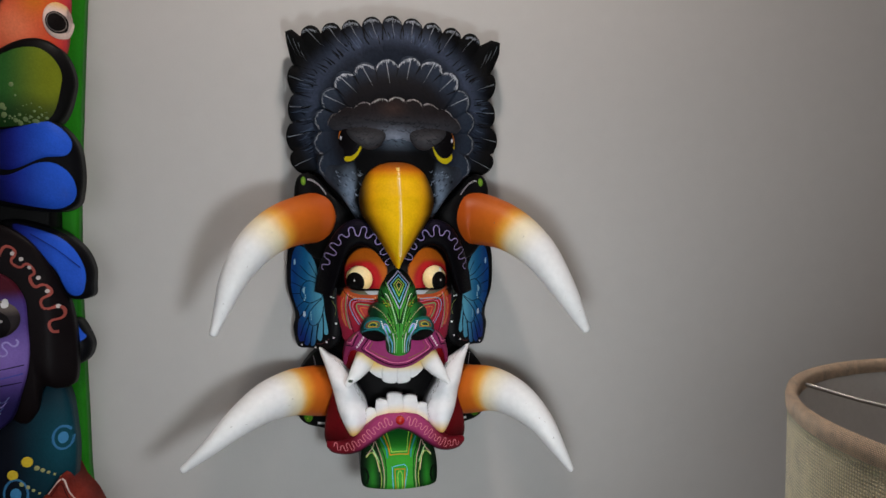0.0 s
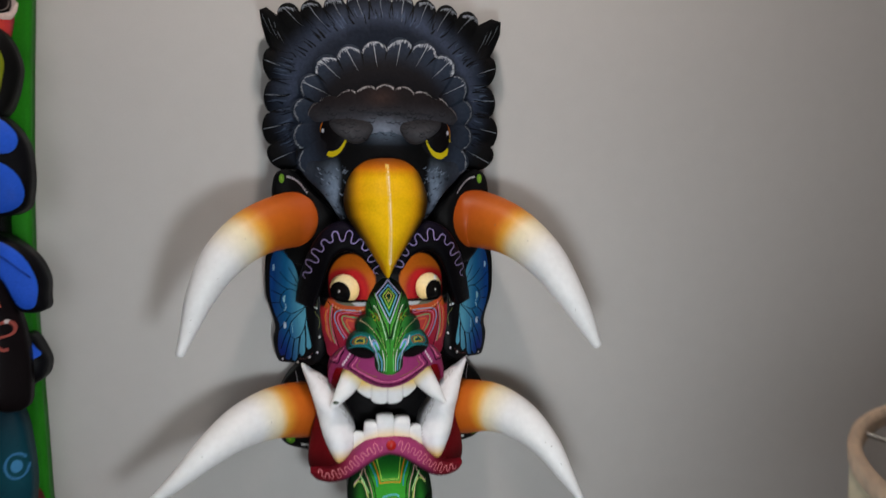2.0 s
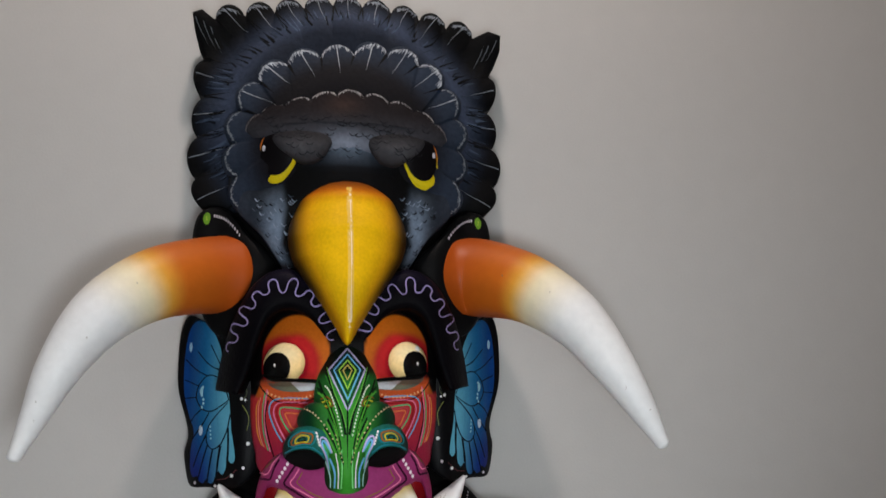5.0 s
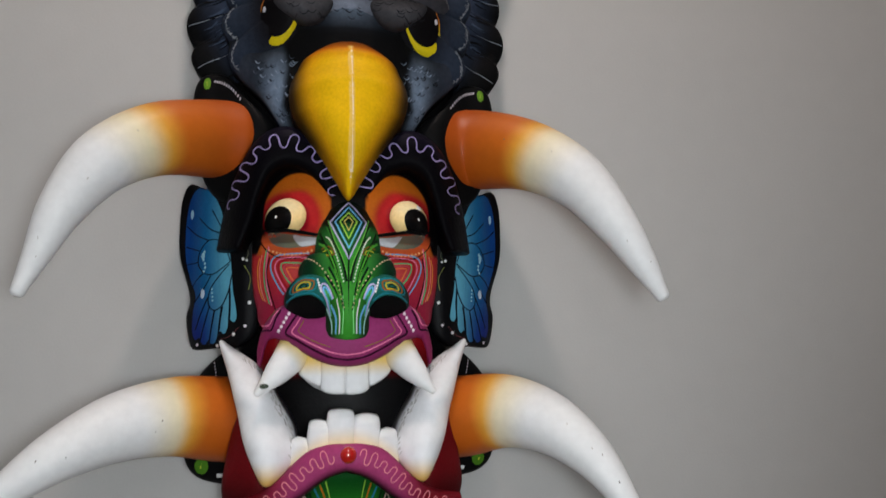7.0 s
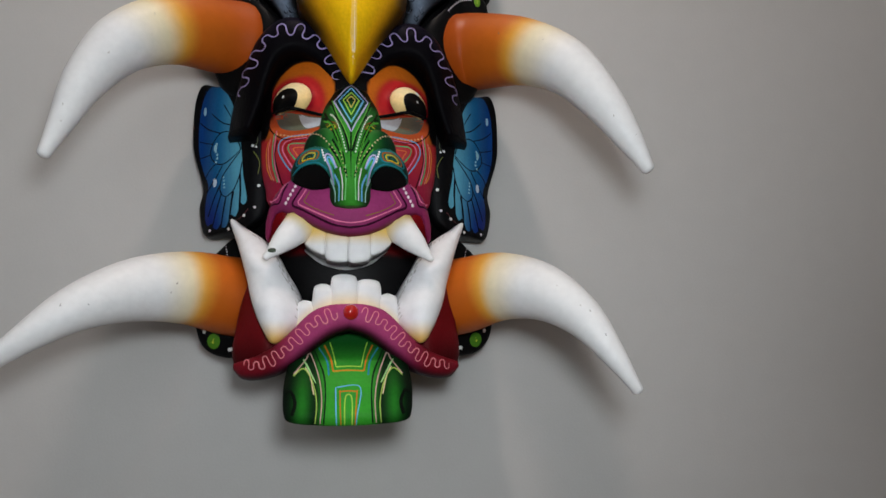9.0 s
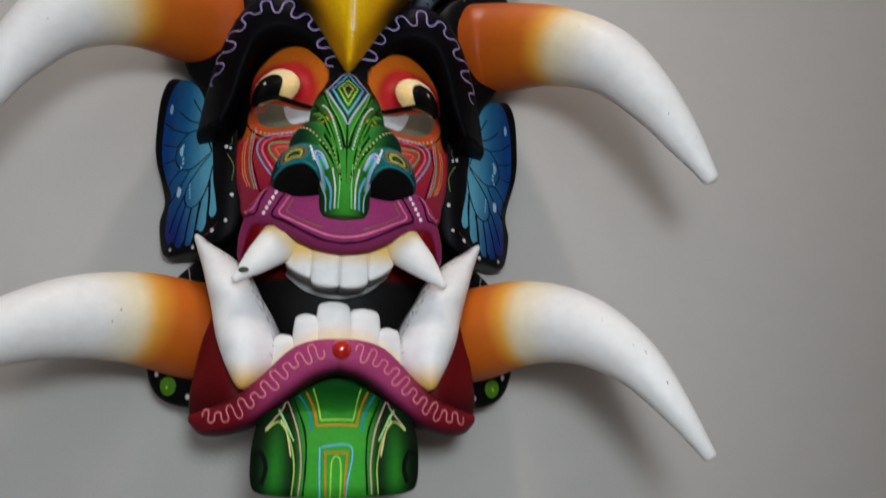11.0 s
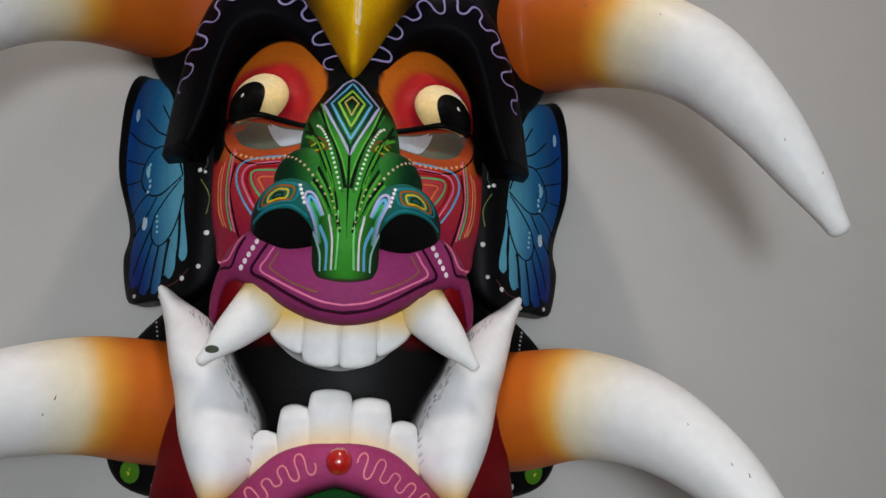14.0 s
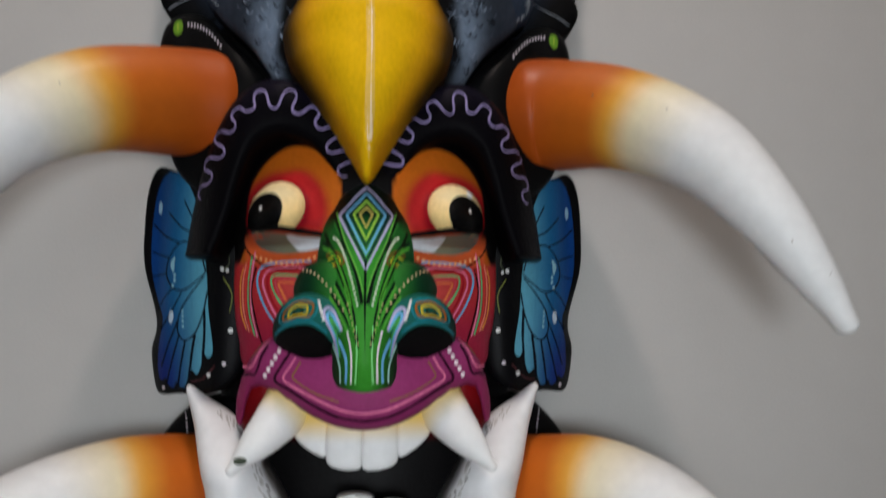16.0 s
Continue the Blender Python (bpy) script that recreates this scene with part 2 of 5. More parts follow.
def strokes(name, lines, bvh, parent, lift=0.35, label="", mat=None):
    """Brush lines laid on a surface: each line is (points, width, colour), with soft uneven width and a low crown of paint."""
    verts, faces, cols = [], [], []
    for pts, width, colour, *ends in lines:
        p = np.array(pts, float) if len(pts) > 40 else spline(pts, max(10, 7 * len(pts)))
        tan = np.gradient(p, axis=0)
        tan /= np.maximum(np.linalg.norm(tan, axis=1), 1e-6)[:, None]
        nor = np.stack([-tan[:, 1], tan[:, 0]], 1)
        last, first = None, len(verts)
        count = 0
        for i in range(len(p)):
            w = width / 2 * (0.86 + 0.28 * noise.noise((p[i][0] * 0.11, p[i][1] * 0.11, width)))
            u = i / (len(p) - 1)
            if ends:
                w *= max(0.15, math.sin(math.pi * min(1, max(0.03, ends[0] + (1 - ends[0]) * u))))
            row = []
            for k, h in ((-1, 0.05), (0, 1.0), (1, 0.05)):
                x, z = p[i] + nor[i] * w * k
                d = front(bvh, x, z, last)
                if d is None:
                    break
                row.append((x, d + lift * h + 0.08, z))
            if len(row) < 3:
                continue
            last = row[1][1] - lift - 0.08
            if count and max(abs(row[1][1] - verts[-2][1]), 0) > 9:
                count = 0
            verts += row
            cols += [colour] * 3
            if count:
                k = len(verts) - 6
                faces += [(k, k + 1, k + 4, k + 3), (k + 1, k + 2, k + 5, k + 4)]
            count += 1
    return tagged(link(name, verts, faces, mat or PAINT, parent, label, cols), kind="stuff" if len(lines) > 2 else "")


def combed(edge, inward, length, colour, seed, count=22):
    """A dry-brushed edge: many short ragged hairs of paint side by side."""
    rnd, p, rows = random.Random(seed), spline(edge, count), []
    for q in p:
        q = q + np.array((rnd.uniform(-0.5, 0.5), rnd.uniform(-0.4, 0.4)))
        way = inward + np.array((rnd.uniform(-0.25, 0.25), rnd.uniform(-0.2, 0.2)))
        k = length * rnd.uniform(0.45, 1.25)
        rows.append(([tuple(q), tuple(q + way * k * 0.5), tuple(q + way * k)], rnd.uniform(0.7, 1.3), mix(colour, (0.05, 0.055, 0.07), rnd.uniform(0, 0.5)), 0.35))
    return rows


def dots(name, spots, bvh, parent, label=""):
    """Small domes of paint: (x, z, radius, colour)."""
    verts, faces, cols = [], [], []
    for x, z, r, c, *rz in spots:
        tall = rz[0] if rz else r
        d = front(bvh, x, z)
        if d is None:
            continue
        k = len(verts)
        for ring, h in ((1.0, 0.06), (0.6, 0.35)):
            for a in range(12):
                px, pz = x + r * ring * math.cos(a * math.pi / 6), z + tall * ring * math.sin(a * math.pi / 6)
                verts.append((px, front(bvh, px, pz, d) + h + 0.08, pz))
        verts.append((x, d + 0.5, z))
        cols += [c] * 25
        for a in range(12):
            b = (a + 1) % 12
            faces += [(k + a, k + b, k + 12 + b, k + 12 + a), (k + 12 + a, k + 12 + b, k + 24)]
    return tagged(link(name, verts, faces, PAINT, parent, label, cols), kind="stuff" if len(spots) > 1 else "")


def patch(name, outline, bvh, paint, parent, lift=0.3, n=72, rings=12, sharp=False, label="", spine=None, swell=0.0, mat=None):
    """A painted or slightly raised field lying on a surface."""
    o = np.array(outline, float) if sharp else spline(outline, n, True)
    n = len(o)
    c = o.mean(0)
    a, b = spine if spine else (c, c)
    a, b = np.array(a, float), np.array(b, float)
    ab = b - a
    t = np.clip(((o - a) @ ab) / max(ab @ ab, 1e-9), 0, 1)
    core = a + t[:, None] * ab
    verts, cols, faces = [], [], []
    base = front(bvh, *c, 0)
    for k in range(rings):
        s = 1 - 0.94 * k / (rings - 1)
        for (x, z) in core + (o - core) * s:
            base = front(bvh, x, z, base)
            verts.append((x, base + lift + swell * math.sqrt(max(0, 1 - s * s)), z))
            cols.append(paint(x, z))
    for k in range(rings - 1):
        for i in range(n):
            j = (i + 1) % n
            faces.append((k * n + i, k * n + j, (k + 1) * n + j, (k + 1) * n + i))
    faces.append(tuple((rings - 1) * n + i for i in range(n)))
    return link(name, verts, faces, mat or PAINT, parent, label, cols)


def oval(cx, cz, rx, rz, n=16, turn=0.0):
    c, s = math.cos(radians(turn)), math.sin(radians(turn))
    return [(cx + rx * math.cos(a) * c - rz * math.sin(a) * s, cz + rx * math.cos(a) * s + rz * math.sin(a) * c)
            for a in (2 * math.pi * i / n for i in range(n))]


def wiggle(path, waves, size, n=None):
    """A winding line that swings to both sides of a path, with round bends."""
    n = n or waves * 16
    p = spline(path, n)
    tan = np.gradient(p, axis=0)
    tan /= np.linalg.norm(tan, axis=1)[:, None]
    nor = np.stack([-tan[:, 1], tan[:, 0]], 1)
    u = np.linspace(0, 1, n) * waves * 2 * math.pi
    grow = size * (0.8 + 0.25 * np.sin(u * 0.31))
    step = np.linalg.norm(p[-1] - p[0]) / waves
    return p + nor * (np.sin(u) * grow)[:, None] + tan * (np.sin(2 * u) * -0.10 * step)[:, None]


def thing(name, place, label, category, group="", kind=""):
    ob = new(name)
    ob.empty_display_size = 0.05
    ob.location = place
    bpy.context.view_layer.update()
    return tagged(ob, label, category, group, kind)


# ---- the room ----
def slab(name, x0, x1, y0, y1, z0, z1, mat, label, category):
    bm = bmesh.new()
    bmesh.ops.create_cube(bm, size=1, matrix=Matrix.Translation(((x0 + x1) / 2, (y0 + y1) / 2, (z0 + z1) / 2)) @ Matrix.Diagonal((x1 - x0, y1 - y0, z1 - z0, 1)))
    me = bpy.data.meshes.new(name)
    bm.to_mesh(me)
    bm.free()
    me.materials.append(mat)
    return tagged(new(name, me), label, category, kind="structure")


slab("wall_north", -2.2, 2.4, 0.0, 0.12, 0, 2.7, WALL, "smooth off-white painted plaster wall behind the masks", "wall")
slab("wall_south", -2.2, 2.4, -3.32, -3.2, 0, 2.7, WALL, "plain off-white painted wall closing the room", "wall")
slab("wall_west", -2.32, -2.2, -3.32, 0.12, 0, 2.7, WALL, "plain off-white painted side wall", "wall")
slab("wall_east", 2.4, 2.52, -3.32, 0.12, 0, 2.7, WALL, "plain off-white painted side wall", "wall")
slab("floor", -2.32, 2.52, -3.32, 0.12, -0.1, 0, FLOOR, "brown wooden floor below the masks", "floor")
slab("ceiling", -2.32, 2.52, -3.32, 0.12, 2.7, 2.8, CEIL, "plain white painted ceiling", "ceiling")

# ---- colours of the paints ----
BLACK, SOOT, SLATE, STEELBLUE = srgb(10, 10, 11), srgb(14, 15, 19), srgb(64, 72, 86), srgb(120, 136, 156)
BROWN, WHITE, CREAM = srgb(52, 38, 34), srgb(226, 226, 226), srgb(238, 204, 140)
ORANGE, RUST, YELLOW, AMBER = srgb(192, 98, 24), srgb(170, 75, 16), srgb(228, 178, 16), srgb(206, 128, 14)
RED, CRIMSON, MAGENTA = srgb(186, 44, 48), srgb(158, 26, 36), srgb(146, 52, 104)
PINK, LILAC, SKY, TEAL = srgb(226, 120, 156), srgb(176, 168, 206), srgb(104, 170, 214), srgb(30, 118, 132)
DARKGREEN, LIME, MINT = srgb(14, 52, 26), srgb(150, 196, 70), srgb(84, 184, 120)
PALE = srgb(216, 206, 214)
DEEPBLUE = srgb(20, 36, 110)


def flatpaint(colour):
    return lambda *_: colour


mask = thing("carved_mask", at(0, 0, -220), "carved wooden mask with black eagle crest, yellow beak and white horns", "mask")


# ---- backing body ----
def body():
    pts = mirror([(0, 160), (92, 162), (98, 120), (84, 60), (84, 0), (86, -60), (80, -130), (66, -165), (0, -170)])
    return relief("backing", pts, lambda x, z: 64 - 20 * (x / 85) ** 2, 0, flatpaint(BLACK), mask, rings=8, spine=((0, 90), (0, -120)), rim=14)


backing = body()


# ---- eagle crest ----
def scallops(path, count, size, outward=1, n=14):
    p = spline(path, count * n + 1)
    tan = np.gradient(p, axis=0)
    tan /= np.linalg.norm(tan, axis=1)[:, None]
    nor = np.stack([-tan[:, 1], tan[:, 0]], 1) * outward
    u = np.linspace(0, count, count * n + 1)
    return [tuple(q) for q in p + nor * (size * np.sqrt(np.abs(np.sin(np.pi * u))))[:, None]]


TOP = [(-117, 331), (-88, 335), (-45, 343), (-8, 349), (30, 346), (72, 338), (116, 327)]
LEFT = [(-104, 158), (-124, 176), (-127, 215), (-124, 250), (-126, 296)]
RIGHT = [(132, 292), (127, 255), (131, 215), (129, 176), (108, 158)]


def crest_paint(x, z):
    r = math.hypot(x / 130, (z - 235) / 118)
    c = mix(srgb(56, 65, 84), BLACK, smooth(0.76, 1.04, r))
    return mix(c, BLACK, 0.7 * smooth(0.80, 0.66, r))


def crest():
    outline = scallops(LEFT, 4, 9) + [(-130, 303), (-134, 320), (-136, 335), (-128, 338)] + scallops(TOP, 9, 11) + [(131, 334), (143, 331), (143, 317), (137, 301)] + scallops(RIGHT, 4, 9)
    outline += [(60, 150), (0, 148), (-60, 150)]
    depth = lambda x, z: 36 + 28 * smooth(1.0, 0.6, math.hypot(x / 132, (z - 235) / 122)) + 8 * smooth(300, 350, z) + 5 * math.sqrt(abs(math.sin(math.pi * (x + 118) / 25.6))) * smooth(296, 330, z) + 5 * math.sqrt(abs(math.sin(math.pi * (z - 158) / 34))) * smooth(98, 120, abs(x)) * smooth(300, 285, z)
    ob = relief("crest", outline, depth, 14, crest_paint, mask, ROUGH_PAINT, rings=16, sharp=True, spine=((-70, 235), (70, 235)), rim=7, label="black feathered crest with scalloped rim")
    bvh = tree(ob)
    pale, rows, rnd = srgb(150, 156, 166), [], random.Random(12)
    for k in range(150):
        a = radians(rnd.uniform(-28, 208))
        way = np.array((math.cos(a), 0.84 * math.sin(a)))
        r0, r1 = rnd.uniform(104, 116), rnd.uniform(120, 132)
        p0, p1 = np.array((2.0, 232.0)) + way * r0, np.array((2.0, 232.0)) + way * r1
        side = np.array((-way[1], way[0])) * rnd.uniform(-3, 3)
        rows.append(([p0, (p0 + p1) / 2 + side, p1 + side], rnd.uniform(0.8, 3.0), rnd.choice((srgb(12, 13, 16), srgb(20, 23, 30), srgb(62, 74, 94), srgb(44, 52, 66))), 0.35))
    for x, z in ((-133, 334), (-126, 330), (-120, 326), (139, 330), (132, 326), (126, 322)):
        rows.append(([(x, z - 4), (x * 0.97, z - 14), (x * 0.92, z - 26)], 0.8, mix(pale, SOOT, 0.55), 0.4))
    for path, count, size in ((LEFT, 4, 9), (TOP, 9, 11), (RIGHT, 4, 9)):
        p = spline(path, count * 8 + 1)
        for k in range(count):
            mid, a, b = p[k * 8 + 4], p[k * 8], p[k * 8 + 8]
            inward = np.array((0.0, 228.0)) - mid
            inward /= np.linalg.norm(inward)
            rows.append(([mid - inward * size * 0.8, mid + inward * 10, mid + inward * (20 + 6 * (k % 2)) + (2, 0)], 0.9, mix(pale, SOOT, 0.25), 0.5))
            for e in (a, b):
                rows.append(([e - inward * 2, e + inward * 10, e + inward * 24], 2.2, BLACK, 0.5))
            if path is TOP:
                edge = [a * (1 - t) + b * t - inward * (size * 0.66) * math.sin(math.pi * t) ** 0.5 for t in (0.15, 0.35, 0.5, 0.65, 0.85)]
                rows += combed(edge, inward, 4.6, mix(pale, SLATE, 0.12), k)
    strokes("feather_linework", rows, bvh, ob, mat=ROUGH_PAINT)
    return ob


crest()


def inner_crest():
    arc = [(-80, 150), (-90, 190), (-87, 232), (-69, 265), (-38, 282), (-6, 288), (30, 292), (62, 282), (86, 251), (93, 208), (84, 150)]
    outline = scallops(arc, 14, 12) + [(0, 140)]

    def paint(x, z):
        r = math.hypot(x / 96, (z - 205) / 92)
        return mix(mix(SOOT, BROWN, 0.05), srgb(40, 48, 62), smooth(0.7, 0.98, r))
    ob = relief("inner_crest", outline, lambda x, z: 74 + 14 * smooth(1.0, 0.55, math.hypot(x / 100, (z - 200) / 95)), 44, paint, mask, ROUGH_PAINT, rings=14, sharp=True, spine=((-40, 205), (40, 205)), rim=8)
    bvh, p, rows = tree(ob), spline(arc, 113), []
    pale = srgb(196, 202, 210)
    for k in range(14):
        a, m, b = p[k * 8], p[k * 8 + 4], p[k * 8 + 8]
        inward = np.array((0.0, 205.0)) - m
        inward /= np.linalg.norm(inward)
        edge = [a * (1 - t) + b * t - inward * 10.2 * math.sin(math.pi * t) ** 0.7 for t in (0.04, 0.15, 0.3, 0.5, 0.7, 0.85, 0.96)]
        rows += combed(edge, inward, 5.4 if 3 < k < 10 else 2.6, pale if 3 < k < 10 else mix(pale, SOOT, 0.5), 40 + k, 24)
        if 2 < k < 11:
            rows.append(([m - inward * 7, m + inward * 8, m + inward * 22], 1.0, mix(pale, SOOT, 0.3), 0.5))
            rows.append(([a + inward * 1, a + inward * 9, a + inward * 18], 2.6, BLACK, 0.5))
    strokes("feather_linework", rows, bvh, ob, mat=ROUGH_PAINT)
    return ob


inner_crest()


def eagle_face():
    outline = mirror([(0, 232), (50, 232), (84, 212), (97, 178), (90, 152), (67, 127), (48, 98), (34, 80), (0, 72)])

    def depth(x, z):
        a = abs(x)
        d = 94 - 24 * (a / 97) ** 2 - 6 * bell(a, z, 62, 182, 22, 18) + 8 * bell(a, z, 0, 195, 26, 24)
        return d - 12 * smooth(130, 80, z)

    def paint(x, z):
        a = abs(x)
        c = mix(SOOT, SLATE, 0.6 * bell(a, z, 86, 150, 14, 40))
        c = mix(c, STEELBLUE, 0.9 * bell(a, z, 56, 132, 11, 30))
        c = mix(c, STEELBLUE, 0.6 * bell(a, z, 0, 200, 22, 14))
        c = mix(c, BLACK, min(1, 1.5 * bell(a, z, 62, 190, 31, 24)))
        return mix(c, BLACK, smooth(184, 178, z) * smooth(55, 49, a - line(z, (90, -14), (120, 0), (150, -4), (175, 0))))
    ob = relief("eagle_head", outline, depth, 50, paint, mask, ROUGH_PAINT, rings=36, n=150, spine=((-35, 180), (35, 180)), rim=10, label="black and slate grey eagle head")
    bvh = tree(ob)
    rows, rnd = [], random.Random(4)
    for _ in range(150):
        a, z = rnd.uniform(44, 76), rnd.uniform(100, 160)
        if a + (160 - z) * 0.6 > 86 or a < 40 + (z - 120) * 0.05:
            continue
        s = rnd.choice((-1, 1))
        rows.append(([(s * a, z), (s * (a - 2), z - 2.4), (s * (a - 4.5), z - 1.2)], 0.9, rnd.choice((SLATE, SOOT, srgb(128, 140, 158), SOOT)), 0.4))
    for k in range(26):
        x, z = rnd.uniform(-24, 24), rnd.uniform(186, 210)
        rows.append(([(x - 3, z), (x, z - 2), (x + 3, z)], 0.8, SOOT, 0.4))
    strokes("feather_markwork", rows, bvh, ob, lift=0.5, mat=ROUGH_PAINT)
    for s, cx, cz in ((-1, -58, 190), (1, 62, 189)):
        iris = patch("eye", oval(cx, cz + 2, 17.5, 24, turn=10 * s), bvh, lambda x, z, m=cz: mix(srgb(206, 186, 20), srgb(176, 96, 24), smooth(m - 4, m + 10, z)), ob, lift=0.5, swell=8.0, label="black eye with yellow lower rim")
        top = tree(iris)
        pupil = patch("pupil", oval(cx - 2.4 * s, cz + 5.6, 13.8, 21.0, turn=10 * s), top, flatpaint(srgb(10, 8, 10)), iris, lift=0.5)
        dots("spark", [(cx + 9 * s, cz + 7, 1.4, srgb(190, 190, 200), 2.4)], tree(pupil), iris)
    return ob, bvh


eagle, eagle_bvh = eagle_face()


def brow():
    arc = [(-84, 212), (-70, 230), (-40, 236), (0, 243), (40, 237), (68, 230), (85, 208)]
    outline = scallops(arc, 9, 6) + [(80, 204), (58, 203), (28, 192), (0, 188), (-28, 192), (-56, 203), (-78, 206)]

    def paint(x, z):
        return mix(mix(mix(BROWN, SOOT, 0.85), BROWN, bell(x, z, -4, 232, 14, 10) * 0.7), mix(srgb(50, 50, 55), srgb(122, 130, 146), bell(x, z, 0, 196, 22, 12)), 0.95 * smooth(232, 204, z))
    ob = relief("brow", outline, lambda x, z: 103 - 24 * (x / 84) ** 2 - 6 * smooth(215, 240, z), 62, paint, mask, ROUGH_PAINT, rings=12, sharp=True, spine=((-60, 216), (60, 216)), rim=7)
    bvh, p, rows = tree(ob), spline(arc, 73), []
    for k in range(9):
        a, m, b = p[k * 8], p[k * 8 + 4], p[k * 8 + 8]
        edge = [a * (1 - t) + b * t + np.array((0, 5.0)) * math.sin(math.pi * t) ** 0.7 for t in (0.06, 0.2, 0.35, 0.5, 0.65, 0.8, 0.94)]
        rows += combed(edge, np.array((0.0, -1.0)), 2.6, srgb(170, 166, 166) if 0 < k < 8 else srgb(96, 92, 92), 80 + k, 18)
    strokes("feather_linework", rows, bvh, ob, mat=ROUGH_PAINT)
    scale_rnd, marks = random.Random(9), []
    for s, cx in ((-1, -40), (1, 43)):
        pts = [(s * x + (cx - 41.5 * s), z) for x, z in ((14, 206), (28, 218), (46, 225), (64, 225), (75, 217), (68, 206), (58, 197), (47, 189), (36, 183), (24, 185), (15, 196))]
        lid = relief("eyelid", pts, lambda x, z: 103 - 24 * (x / 84) ** 2 - 5 * smooth(204, 220, z) + 8 * smooth(214, 190, z), 78, lambda x, z, c=cx: mix(mix(srgb(40, 39, 42), srgb(66, 66, 70), bell(x, z, c, 192, 24, 9)), srgb(30, 28, 30), smooth(200, 214, z)), ob, ROUGH_PAINT, rings=18, n=90, rim=9, power=3)
        lid_bvh, lid_marks = tree(lid), []
        for k in range(26):
            x, z = cx + scale_rnd.uniform(-24, 24), 196 + scale_rnd.uniform(-10, 14)
            lid_marks.append(([(x - 3.2, z + 0.4), (x - 1.4, z - 1.4), (x + 1.4, z - 1.4), (x + 3.2, z + 0.4)], 0.7, srgb(26, 26, 30)))
        strokes("scale_markwork", lid_marks, lid_bvh, lid, mat=ROUGH_PAINT)
    for k in range(60):
        x, z = scale_rnd.uniform(-66, 66), scale_rnd.uniform(203, 224)
        marks.append(([(x - 3.4, z + 0.5), (x - 1.5, z - 1.5), (x + 1.5, z - 1.5), (x + 3.4, z + 0.5)], 0.7, srgb(24, 24, 28)))
    strokes("scale_markwork", marks, bvh, ob, mat=ROUGH_PAINT)
    return ob


brow()


def beak():
    half = [(0, 167), (20, 164.5), (34, 155), (43, 138), (45.5, 120), (42, 104), (32, 87), (20, 70), (9, 52), (0, 38.5)]

    def width(z):
        return line(z, (39, 3), (54, 9), (70, 20), (87, 32), (104, 42), (120, 45.5), (138, 45), (155, 42), (167, 38))

    def depth(x, z):
        ridge = lerp(z, (39, 131), (55, 141), (85, 147), (120, 141), (150, 122), (167, 106))
        return ridge - 34 * min(1.2, abs(x) / width(z)) ** 2.2 * (0.5 + 0.5 * smooth(40, 90, z)) + 1.2 * math.exp(-(x / 3) ** 2) * smooth(166, 150, z)

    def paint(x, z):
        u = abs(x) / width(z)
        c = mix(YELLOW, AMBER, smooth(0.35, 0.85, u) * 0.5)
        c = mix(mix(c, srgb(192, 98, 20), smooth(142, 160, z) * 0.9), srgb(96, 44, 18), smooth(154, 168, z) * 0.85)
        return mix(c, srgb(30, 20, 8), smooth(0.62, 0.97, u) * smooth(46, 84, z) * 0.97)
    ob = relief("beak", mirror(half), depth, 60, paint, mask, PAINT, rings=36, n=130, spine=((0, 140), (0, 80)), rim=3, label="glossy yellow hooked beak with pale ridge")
    rows = [([(0.6, 160), (0.8, 130), (1.4, 95), (1.2, 70), (1, 46)], 5.0, srgb(228, 184, 84))]
    rows.append(([(1.0, 160), (1.3, 120), (1.7, 90), (1.2, 50)], 2.6, srgb(240, 214, 176)))
    strokes("ridge_line", rows, tree(ob), ob)
    return ob


beak()


# ---- collars behind the horns, and the horns ----
def collar(s, half, top, inner):
    """A black carved boss behind a horn; half is its outline on the right side."""
    return relief("collar", half if s > 0 else flip(half), lambda x, z: top + inner * smooth(110, 70, abs(x)), 0, flatpaint(srgb(12, 12, 13)), mask, PAINT, rings=16, n=84, rim=9, power=4, label="black boss with green and white dots")


def horn(path, radii, a, b, c):
    def paint(u, angle):
        col = mix(RUST, ORANGE, smooth(0.1, a, u))
        col = mix(col, srgb(222, 160, 58), smooth(a - 0.035, a + 0.045, u))
        col = mix(col, srgb(228, 214, 178), smooth(a + 0.02, b, u))
        return mix(col, WHITE, smooth(b - 0.03, c, u))
    ob = tube("horn", path, radii, paint, mask, GLOSS_PAINT, n=72, m=56, label="orange to white painted curved horn")
    scar_rnd, bvh, rows = random.Random(int(abs(path[-1][0]))), tree(ob), []
    for _ in range(4):
        k = scar_rnd.uniform(0.25, 0.9) * (len(path) - 1)
        q = np.array(path[int(k)]) + (np.array(path[min(int(k) + 1, len(path) - 1)]) - np.array(path[int(k)])) * (k % 1)
        x, z = q[0] + scar_rnd.uniform(-8, 8), q[2] + scar_rnd.uniform(-8, 8)
        rows.append(([(x, z), (x + scar_rnd.uniform(-1, 1), z + scar_rnd.uniform(0.6, 2.2))], scar_rnd.uniform(0.4, 0.8), scar_rnd.choice((srgb(120, 104, 90), srgb(60, 40, 30), srgb(160, 150, 140))), 0.3))
    strokes("scratchwork", rows, bvh, ob, lift=0.1)
    return ob


